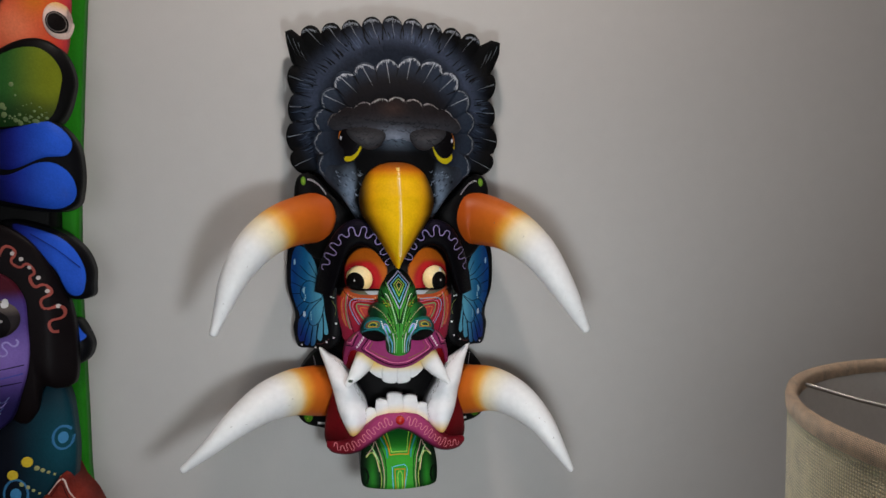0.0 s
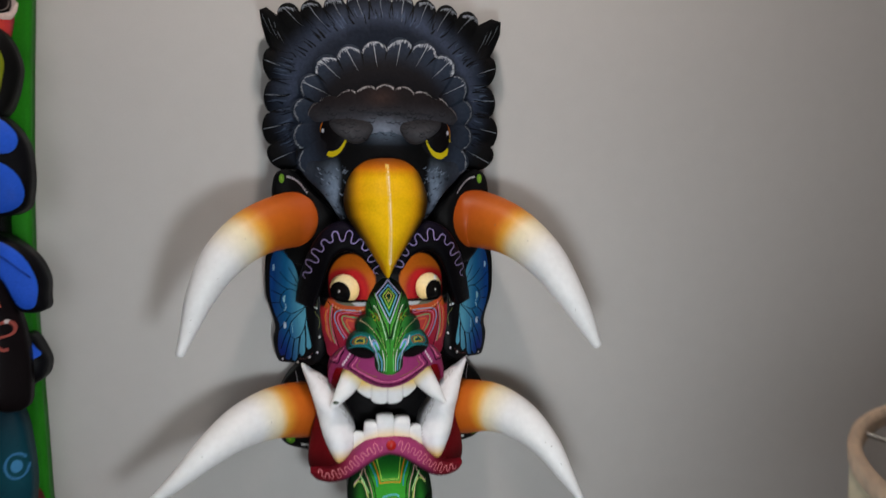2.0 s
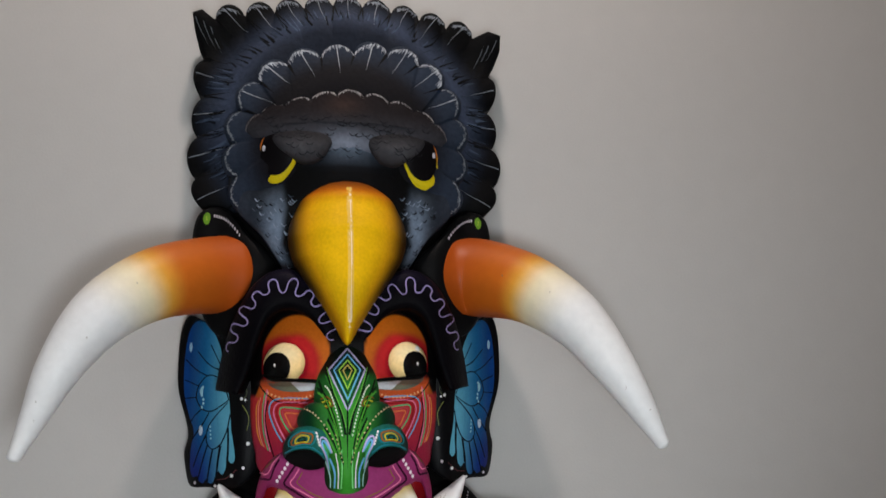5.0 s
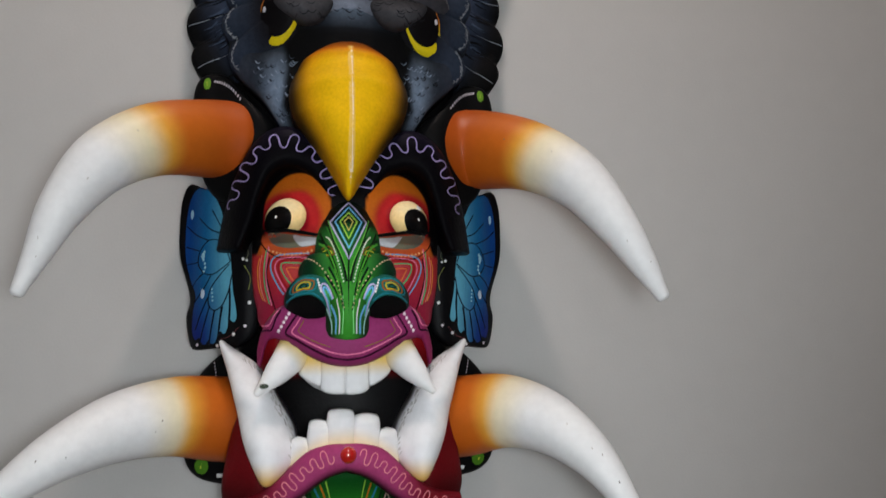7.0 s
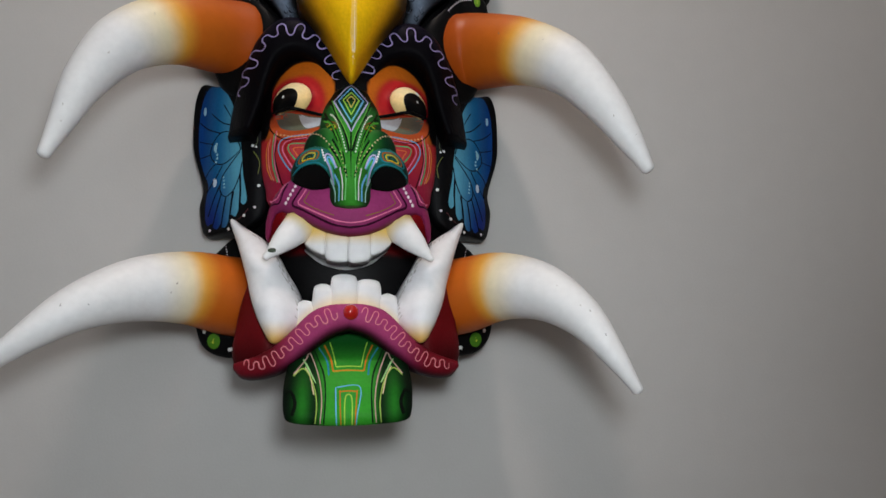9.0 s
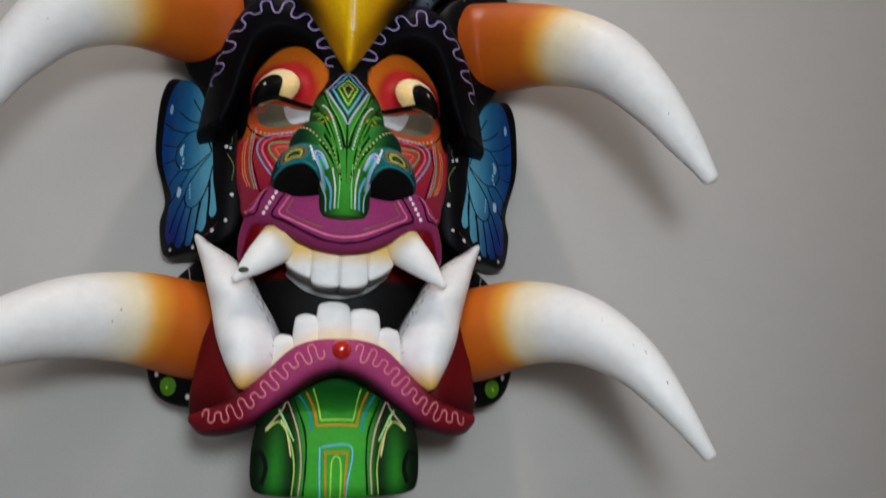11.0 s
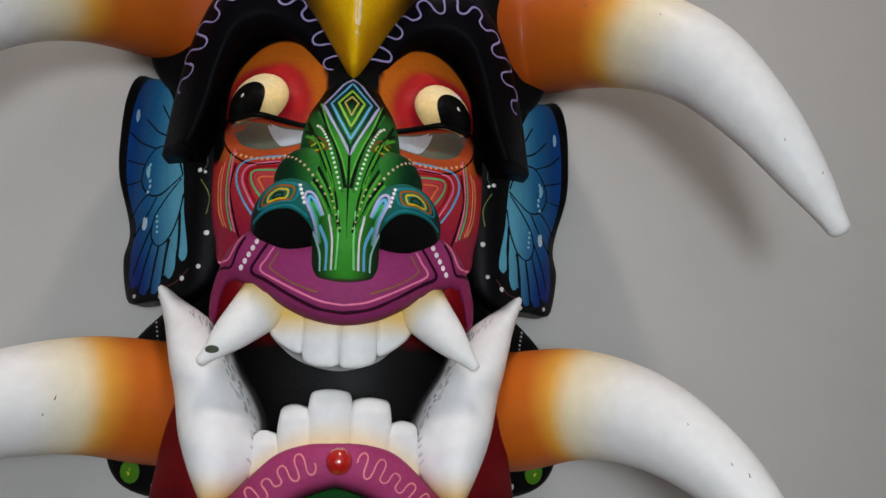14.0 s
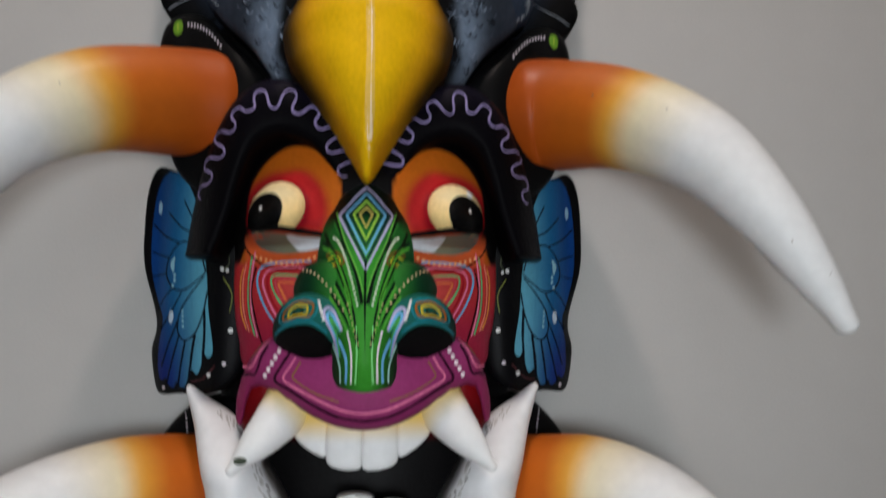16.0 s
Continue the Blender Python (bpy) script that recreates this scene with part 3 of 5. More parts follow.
UPPER = [(126, 128), (122, 150), (110, 157), (96, 152), (78, 130), (58, 110), (54, 84), (64, 56), (92, 46), (112, 60), (123, 95)]
LOWER = [(127, -118), (126, -148), (117, -167), (96, -174), (62, -170), (54, -120), (62, -80), (90, -71), (106, -80), (120, -98)]
COLLARS = [collar(1, UPPER, 56, 18), collar(-1, UPPER, 56, 18), collar(1, LOWER, 42, 14), collar(-1, LOWER, 42, 14)]
horn([(79, 41, 97), (88, 44, 97.5), (114, 53, 98), (146, 86.5, 85), (173, 122, 58), (194, 143, 22), (212, 152, -12), (223.3, 156, -35)], (14, 35, 34, 28.5, 22.6, 16.4, 10.5, 4.6), 0.345, 0.45, 0.585)
horn([(-73, 39, 99.8), (-82, 43, 99.6), (-110, 58, 98), (-142.6, 91.6, 86.4), (-170.6, 118, 62), (-191, 131.5, 27), (-203, 138, -7), (-211.6, 142.8, -32.6)], (14, 33.5, 31.2, 27.2, 22.3, 15.5, 9, 4.2), 0.37, 0.475, 0.595)
horn([(65.4, 34.6, -126.5), (93, 61, -124), (122, 89, -118.4), (147.6, 120, -125.5), (170, 146, -146), (187, 162, -174), (202, 168, -199.5)], (33, 32, 27.8, 22.4, 15.6, 9, 3.6), 0.31, 0.40, 0.52)
horn([(-65.7, 33.4, -126), (-96.5, 47, -123), (-126.5, 71, -118.7), (-158, 100, -123.3), (-188, 129, -138.6), (-216, 144, -161), (-245.5, 146, -185)], (34, 32.5, 28.9, 23.9, 16.7, 9.6, 4.2), 0.28, 0.36, 0.47)
for k, ob in enumerate(COLLARS):
    s = 1 if k in (0, 2) else -1
    up, bvh = k < 2, tree(ob)
    cx, cz = (s * 114, 146) if up else (s * 110, -160)
    spots = [(cx, cz, 3.0, srgb(96, 138, 40), 5.5), (cx, cz, 1.6, srgb(150, 170, 60), 3.2)] if up else [(cx, cz, 5.4, srgb(70, 116, 30), 6.4), (cx, cz, 2.8, srgb(196, 200, 60), 3.4)]
    for i in range(12):
        u = i / 11
        if up:
            spots.append((s * (108 - 22 * u), 148 - 16 * u * u - 2 * u, 0.55, PALE, 1.5))
        else:
            spots.append((s * (97 - 16 * u), -167 + 1.5 * u, 1.1 if i < 3 else 0.6, WHITE, 1.7))
    if not up:
        spots += [(s * 118, -152, 1.4, WHITE, 2.0), (s * 120, -144, 0.8, WHITE, 1.4)]
        spots += [(s * (104 - 0.9 * i + 0.05 * i * i), -78 - 2.5 * i, 0.6, PALE) for i in range(9)]
    dots("dotwork", spots, bvh, ob)


# ---- butterfly wings as ears ----
def wing(s):
    half = [(70, 60), (100, 60), (116, 63), (130, 69), (136, 56), (137.5, 30), (136, 5), (127, -27), (129.5, -44), (126, -64), (121, -70), (108, -69), (80, -66), (66, -40)]
    half = half if s > 0 else flip(half)
    depth = lambda x, z: 24 + 0.92 * (128 - abs(x)) * smooth(140, 118, abs(x)) - 0.25 * (128 - abs(x)) * smooth(85, 60, abs(x))
    ob = relief("wing", half, depth, 8, flatpaint(srgb(12, 12, 14)), mask, PAINT, rings=14, n=110, spine=((s * 98, 40), (s * 98, -40)), rim=4, label="black wing ear with blue butterfly pattern")
    bvh = tree(ob)

    def blue(x, z):
        a = abs(x)
        c = mix(srgb(96, 170, 196), srgb(24, 100, 148), smooth(90, 114, a))
        c = mix(c, srgb(18, 58, 122), smooth(108, 130, a) * 0.95)
        return mix(c, DEEPBLUE, smooth(-8, -62, z) * smooth(84, 120, a))
    narrow = lambda x: x if x > 112 else 112 - (112 - x) * 0.74
    field_pts = [(narrow(x), z) for x, z in ((83, 2), (87, 14), (91, 26), (95, 40), (105, 54), (116, 63), (125, 61.5), (130, 50), (132, 28), (131, 4), (126, -14), (121, -26), (123, -40), (123, -55), (120, -62), (116, -60), (114.5, -64), (110, -66), (107, -62), (104, -65), (99, -65), (96, -60), (93, -55), (88, -58), (84, -53), (83, -45), (78, -49), (74, -46), (75, -38), (79, -24), (81, -10))]
    field = patch("wing_field", field_pts if s > 0 else flip(field_pts), bvh, blue, ob, lift=0.3, n=150, rings=16, spine=((s * 104, 36), (s * 98, -34)))
    fb = tree(field)
    vein = [([(83, -1), (89, 10), (98, 17), (110, 18), (118, 10), (119.5, 0), (114, -8), (104, -10), (93, -6), (83, -1)], 1.2), ([(91, 22), (100, 34), (107, 43)], 1.1), ([(93, 22), (108, 27), (120, 38)], 1.1), ([(110, 18), (122, 24), (131, 32)], 1.1),
            ([(118, 10), (131, 15)], 1.0), ([(119.5, 1), (131, 0)], 1.0), ([(114, -8), (121, -14), (125, -20)], 1.2), ([(84, -3), (96, -12), (106, -22), (108, -33), (101, -39), (91, -35), (84, -24), (81, -12)], 1.2), ([(106, -11), (113, -20), (122, -32)], 1.2),
            ([(83, -22), (82, -36), (82.5, -48)], 2.2), ([(91, -36), (93, -46), (94.5, -59)], 2.2), ([(100, -39), (103, -52), (105.5, -66)], 1.6), ([(106, -35), (112, -50), (115.5, -64)], 1.4), ([(108.5, -28), (115, -40), (120, -54)], 1.3)]
    strokes("vein_linework", [([(s * narrow(x), z) for x, z in pts], w, srgb(8, 14, 26)) for pts, w in vein], fb, ob)
    white = [(s * 127, 42, 1.4, srgb(150, 190, 210), 4.0), (s * 114.5, -25, 1.9, srgb(190, 208, 222), 4.0)]
    white += [(s * (114 + 1.2 * math.sin(k * 1.3)), 9 - 3.2 * k, 1.0 if k != 1 else 1.6, srgb(150, 200, 215), 1.2 if k != 1 else 3.0) for k in range(6)]
    white += [(s * (106 - 0.3 * k), -22 - 3 * k, 0.8, srgb(150, 200, 215)) for k in range(4)]
    dots("wing_dotwork", white, fb, ob)
    rim = [(s * 86, -58, 1.4, WHITE), (s * 100, -67, 1.3, WHITE), (s * 118, -66, 1.2, PALE), (s * 77, -52, 1.2, PALE), (s * 80, 0, 1.2, WHITE), (s * 77, -1, 0.9, WHITE), (s * 74, -34, 1.4, WHITE), (s * 81, 18, 1.2, WHITE)]
    dots("rim_dotwork", rim, bvh, ob)
    rows = [([(s * 78, 12), (s * 76, 4), (s * 79, -1)], 0.5, srgb(90, 96, 70)), ([(s * 79, -5), (s * 74, -14), (s * 75, -24)], 0.6, srgb(120, 126, 60)), ([(s * 82, -53), (s * 90, -60), (s * 98, -62)], 0.5, srgb(110, 60, 64))]
    strokes("wing_linework", rows, bvh, ob)


wing(1)
wing(-1)


# ---- face under the beak ----
def face_depth(x, z):
    a = abs(x)
    d = 114 - 34 * (a / 72) ** 2.4
    d += 19 * bell(a, z, 46, 17, 19, 16) * smooth(8.5, 13.5, z) - 5 * bell(a, z, 42, 8, 22, 6) - 8 * bell(a, z, 42, -6, 28, 18) + 5 * bell(a, z, 44, -20, 18, 14)
    return d - 6 * smooth(40, 62, z)


def face_paint(x, z):
    a = abs(x)
    r = math.hypot(a - 46, z - 24)
    top = mix(srgb(128, 10, 24), srgb(176, 34, 36), smooth(16, 20, r))
    top = mix(top, ORANGE, smooth(20, 26.5, r - 3.5 * smooth(46, 30, a)))
    top = mix(top, srgb(120, 40, 20), 0.5 * smooth(58, 70, a))
    low = mix(RED, srgb(150, 34, 60), smooth(-10, -40, z))
    low = mix(low, srgb(214, 92, 84), 0.6 * bell(a, z, 32, -14, 14, 10))
    rim = srgb(202, 88, 44)
    top = mix(top, srgb(10, 9, 10), smooth(0.95, 1.01, math.hypot((a - 38) / 26, (z - 30) / 33)) * smooth(8, 14, z))
    c = mix(top, rim, smooth(16, 10, z) * smooth(66, 63, a))
    c = mix(c, srgb(10, 9, 10), smooth(0, 0.8, a - line(z, (-8, 75), (4, 67), (15, 62.5))) * smooth(-9, -6, z))
    return mix(c, low, smooth(1.0, -2.5, z - 0.003 * (a - 42) ** 2))


def face():
    outline = mirror([(0, 62), (45, 66), (66, 50), (72, 25), (73, 0), (72, -18), (68, -38), (58, -56), (0, -60)])
    ob = relief("face", outline, face_depth, 50, face_paint, mask, PAINT, rings=64, n=280, spine=((-30, 0), (30, 0)), rim=9, label="red and orange painted face with pale contour lines")
    bvh = tree(ob)
    for s in (-1, 1):
        eye = patch("eye", [(x, max(z, 13.8)) for x, z in oval(s * 46, 26, 15.6, 15.2, 40)], bvh, lambda x, z: mix(CREAM, srgb(240, 222, 176), bell(x, z, 46 * s, 33, 14, 8)), ob, lift=0.4, swell=6.0, rings=18, label="cream eyeball with black pupil")
        cx = s * 51
        pupil = patch("pupil", [(x, max(z, 14.6)) for x, z in oval(cx, 22.5, 10.6, 11.4, 40)], tree(eye, ob), flatpaint(srgb(8, 8, 9)), eye, lift=0.4, rings=16)
        dots("spark", [(cx - 0.5 + (1.5 if s > 0 else -0.5), 24.5, 1.0, WHITE, 1.3)] + ([(53.5, 36, 2.0, WHITE, 2.4)] if s > 0 else []), tree(pupil, eye), eye)
        lid = tree(pupil, eye, ob)
        tube("eye_slit", [(s * x, front(lid, s * x, z + 1.2) + 0.2, z) for x, z in ((18, 12.4), (26, 13.0), (34, 13.6), (44, 14.0), (54, 14.4), (61, 17.5))], (1.1, 1.3, 1.4, 1.4, 1.3, 0.9), lambda u, a: srgb(8, 8, 9), ob, n=30, m=10)
        # grey and white patches, painted for the slit's shaded edge and the lit wall
        hole = patch("slit_shade_patch", [(s * x, z) for x, z in ((20, 11), (32, 12), (45, 12.8), (58, 14.5), (56, 9), (47, 5.6), (36, 5), (21, 6.5))], bvh, lambda x, z: mix(srgb(118, 116, 96), srgb(96, 98, 88), smooth(40, 54, abs(x))), ob, lift=0.3)
        patch("slit_lit_patch", [(s * x, z) for x, z in ((21, 10.6), (33, 11.6), (40, 12.2), (37, 8), (33, 5.6), (22, 7))], tree(hole), flatpaint(srgb(206, 208, 212)), ob, lift=0.3, n=40, rings=5)
        rows = [([(s * 67, 16), (s * 63, 7), (s * 53, -1), (s * 42, -3), (s * 30, -2), (s * 20, 2)], 1.1, BLACK)]
        nests = ((SKY, ((28, -6.5), (44, -6), (54.5, -8), (57, -16), (52, -28), (46, -37))),
                 (PINK, ((28, -9.5), (44, -9), (51.5, -10.5), (53.5, -17), (49, -27), (43.5, -36))),
                 (MINT, ((29, -14.5), (40, -13), (48, -13), (48.5, -18), (44, -26), (38, -32.5))),
                 (srgb(224, 120, 70), ((30, -18), (38, -17), (44.5, -17), (43, -21), (38.5, -27.5), (31, -27))),
                 (srgb(196, 70, 84), ((29, -16.3), (39, -15), (46.3, -15), (45.6, -19.5), (41.3, -26.7), (34.5, -30))),
                 (CRIMSON, ((28, -11.5), (44, -11), (50, -12), (51, -17.5), (47, -27), (41, -35))))
        for col, pts in nests:
            rows.append(([(s * x, z + 6.5) for x, z in pts], 1.25 if col is not CRIMSON else 1.6, col))
        rows.append(([(s * 58, -1), (s * 60, -14), (s * 56, -30), (s * 52, -42)], 1.2, srgb(40, 10, 14)))
        for k, col in enumerate((PINK, MINT, srgb(210, 60, 50), srgb(226, 130, 110), srgb(224, 140, 60))):
            x = 60 + 1.7 * k
            rows.append(([(s * (x - 1), 7 - 2 * k), (s * (x + 0.6), -9), (s * (x - 1), -24), (s * (x - 5), -38 + k)], 1.0, col))
        strokes("contour_linework", rows, bvh, ob)
        dots("dotwork", [(s * (58.5 - 38 * u), 4.0 - 4.4 * math.sin(math.pi * (u * 0.9 + 0.05)) + 4 * abs(u - 0.5) ** 2, 0.85, srgb(236, 176, 120)) for u in (k / 13 for k in range(14))], bvh, ob)
    return ob


face()


def hood(s):
    outer = spline([(0, 42), (6, 60), (21, 85), (46, 98), (69, 88), (86, 62), (96, 34), (101, 7)], 70)
    inner = spline([(13, 36), (19, 48), (29, 60.5), (44, 66), (57, 60), (65, 44), (71, 24), (79, 4)], 70)
    rows = ((0.0, 40), (0.0, 98), (0.05, 105), (0.2, 109), (0.5, 112), (0.8, 113), (0.96, 111), (1.0, 105), (1.03, 86), (1.05, 66))
    verts, cols, faces = [], [], []
    for i in range(70):
        u = i / 69
        for v, d in rows:
            x, z = outer[i] + (inner[i] - outer[i]) * v
            drop = smooth(0.42, 1.0, u) * (8 + 30 * (1 - min(v, 1)))
            verts.append((s * x, d - drop * (d > 80), z))
            cols.append(mix(srgb(9, 8, 11), srgb(20, 17, 28), smooth(0.6, 0.1, v) * smooth(0.75, 0.4, u)))
    w = len(rows)
    for i in range(69):
        for k in range(w - 1):
            faces.append((i * w + k, (i + 1) * w + k, (i + 1) * w + k + 1, i * w + k + 1))
    faces.append(tuple(range(w)))
    faces.append(tuple(69 * w + k for k in range(w)))
    ob = link("brow_hood", verts, faces, BLACK_PAINT, mask, "black arched brow hood with lilac squiggle", cols)
    path = [tuple((outer[i] + (inner[i] - outer[i]) * (0.52 - 0.28 * smooth(10, 58, i)) ) * (s, 1)) for i in range(2, 58, 5)]
    strokes("squiggle", [(wiggle(path, 9, 6.2), 1.2, srgb(150, 136, 184))], tree(ob), ob)
    return ob


hood(1)
hood(-1)


# ---- nose ----
def nose():
    half = [(0, 37.5), (9, 36.5), (16, 31), (20.5, 21), (23, 9), (24, -4), (25, -14), (26.5, -22), (23, -31), (18.5, -39), (15.5, -47), (15.5, -55), (15, -61), (0, -64)]

    def width(z):
        return line(z, (-63, 14), (-56, 15.5), (-47, 15.5), (-39, 18.5), (-31, 23), (-22, 26.5), (-14, 25), (-4, 24), (9, 23), (21, 20.5), (31, 16.5), (37.5, 12))

    def depth(x, z):
        ridge = lerp(z, (-63, 139), (-50, 142), (-30, 142), (-5, 138.5), (15, 131), (30, 125), (37, 119))
        return ridge - 15 * min(1.1, abs(x) / width(z)) ** 2

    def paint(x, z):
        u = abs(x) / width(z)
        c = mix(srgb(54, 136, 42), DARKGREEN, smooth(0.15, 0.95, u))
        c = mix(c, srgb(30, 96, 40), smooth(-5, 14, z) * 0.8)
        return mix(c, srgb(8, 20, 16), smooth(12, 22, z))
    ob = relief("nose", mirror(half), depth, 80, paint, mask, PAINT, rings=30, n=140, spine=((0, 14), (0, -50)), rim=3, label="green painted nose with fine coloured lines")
    bvh = tree(ob)
    rows = []
    for size, col in ((1.0, LILAC), (0.86, srgb(16, 44, 48)), (0.72, SKY), (0.58, srgb(16, 60, 40)), (0.46, LIME), (0.24, srgb(196, 176, 90))):
        corners = [(0.2, -8), (-13.4, 20.5), (0, 36), (13.0, 20.5), (0.2, -8)]
        pts = [(mix(a, b, t / 12)[0] * size, 20 + (mix(a, b, t / 12)[1] - 20) * size) for a, b in zip(corners, corners[1:]) for t in range(12)]
        rows.append((np.array(pts + pts[:2]), 1.3 if size > 0.3 else 1.0, col))
    rows.append(([(0, -4), (0, -25), (0.3, -46)], 1.3, srgb(8, 22, 12), 0.4))
    for s in (-1, 1):
        for x, z, low in ((21.5, 8, -30), (23.5, -3, -35), (24, -11, -40)):
            rows += [([(s * x, z), (s * x * 0.72, z - 6), (s * x * 0.4, (z + low) / 2 - 3), (s * x * 0.2, low)], 2.0, srgb(8, 26, 16), 0.3),
                     ([(s * x * 0.98, z - 3.2), (s * x * 0.70, z - 9), (s * x * 0.42, (z + low) / 2 - 6), (s * x * 0.24, low - 3)], 1.7, srgb(76, 152, 52), 0.3)]
    for s in (-1, 1):
        rows += [([(s * 16.5, 24), (s * 11, 6), (s * 4.5, -10), (s * 1.2, -24)], 2.0, srgb(8, 22, 12)),
                 ([(s * 14.8, 22.5), (s * 9.6, 6), (s * 3.6, -9), (s * 0.9, -19)], 0.9, srgb(96, 168, 66)),
                 ([(s * 20.5, 13), (s * 14, -4), (s * 6.5, -24), (s * 3, -44)], 1.8, srgb(8, 22, 12)),
                 ([(s * 17.5, 4), (s * 12.5, -5), (s * 7.5, -20), (s * 4.5, -36)], 2.6, srgb(70, 146, 44)), ([(s * 15.5, 17), (s * 11, 6), (s * 5.5, -10), (s * 2.4, -26)], 1.4, srgb(44, 112, 44)),
                 ([(s * 19, 0), (s * 14, 1.5), (s * 10, -4), (s * 19, -6.5)], 1.1, srgb(120, 64, 24)),
                 ([(s * 18, -2.2), (s * 14, -1), (s * 12, -4), (s * 18, -5)], 0.9, srgb(190, 176, 40)),
                 ([(s * 4, -34), (s * 3.4, -46), (s * 4, -60)], 1.1, srgb(120, 200, 120)),
                 ([(s * 12, -40), (s * 8.5, -49), (s * 8.5, -60)], 1.6, SKY), ([(s * 8, -36), (s * 6, -47), (s * 6, -60)], 1.1, PALE),
                 ([(s * 15, -42), (s * 11.5, -52), (s * 11.2, -60)], 1.0, srgb(160, 210, 200))]
    strokes("linework", rows, bvh, ob)
    spots = []
    for s in (-1, 1):
        for k in range(17):
            u = k / 16
            spots.append((s * (15.5 - 12 * u ** 0.8), 9 - 33 * u ** 1.25, 0.68, srgb(222, 228, 214)))
        for k in range(7):
            spots.append((s * (8 - 5 * k / 6), -24 - 3 * k, 0.6, srgb(186, 178, 120)))
    dots("dotwork", spots, bvh, ob)
    for s in (-1, 1):
        tier = relief("nose_fold", [(s * x, z) for x, z in ((7, -10), (14, -3), (24, -2.5), (32, -7), (35.5, -16), (30, -25), (14, -29), (8, -26))], lambda x, z: 135.5 - 9 * ((abs(x) - 13) / 19) ** 2, 84, lambda x, z: mix(srgb(44, 116, 40), srgb(12, 46, 28), smooth(10, 28, abs(x))), ob, PAINT, rings=14, n=60, rim=9, power=3)
        b = tree(tier, ob)
        dots("dotwork", [(s * (30 - 20 * u), -6.5 - 4 * u - 16 * u * u, 0.65, srgb(206, 176, 140)) for u in (k / 10 for k in range(11))], b, tier)
        lobe = relief("nostril", [(s * x, z) for x, z in ((7, -28), (15, -21.5), (26, -18), (37, -21), (44, -30), (45, -41), (41, -50), (31, -53.5), (21, -51.5), (14.5, -47), (9, -40))], lambda x, z: 139 - 15 * ((abs(x) - 16) / 26) ** 2 * (abs(x) > 16) - 18 * smooth(-33, -53, z), 84, lambda x, z: mix(srgb(24, 92, 84), srgb(10, 40, 36), smooth(34, 42, abs(x))), ob, PAINT, rings=18, n=80, rim=7, power=5, label="dark green nostril lobe with black patch for its hole")
        b = tree(lobe)
        # nothing is cut open: a matt black patch stands for the nostril's dark inside
        patch("nostril_dark_patch", [(s * x, z) for x, z in ((14.5, -45), (17.5, -38.5), (25, -33.5), (35, -34), (42, -38.5), (43.5, -44), (40, -50), (30, -53), (20, -51))], b, flatpaint(srgb(6, 6, 6)), lobe, lift=0.4, mat=HOLLOW)
        rows = []
        for grow, col in ((1.0, TEAL), (0.78, srgb(150, 84, 30)), (0.5, srgb(200, 180, 40)), (0.24, srgb(30, 40, 20))):
            cx, cz = s * 31, -27
            quad = [(22, -22.5), (31, -21), (39, -26), (40, -32), (31, -30), (23.5, -29.5)]
            pts = [((s * x - cx) * grow + cx, (z - cz) * grow + cz) for x, z in quad]
            rows.append((pts + pts[:2], 1.2, col))
        rows.append(([(s * 43.5, -37.5), (s * 36, -33), (s * 25, -32), (s * 17, -37)], 1.3, TEAL))
        b2 = tree(lobe, ob)
        for k, (w, col) in enumerate(((1.5, LILAC), (1.6, SKY), (1.1, srgb(70, 160, 80)))):
            q = 1.9 * k
            rows.append(([(s * (10.5 + 0.3 * q), -36), (s * (14 + 0.2 * q), -27.5 - q), (s * (17.5 - 0.4 * q), -25.5 - 1.2 * q), (s * (18.5 - 0.9 * q), -29 - q), (s * (14.5 - 0.4 * q), -38), (s * (12.2 - 0.2 * q), -48)], w, col))
        strokes("linework", rows, b2, lobe)
        dots("dotwork", [(s * (21.2 - 0.6 * k), -22.6 - 2.0 * k, 0.85, WHITE) for k in range(5)], b, lobe)
    return ob


nose()


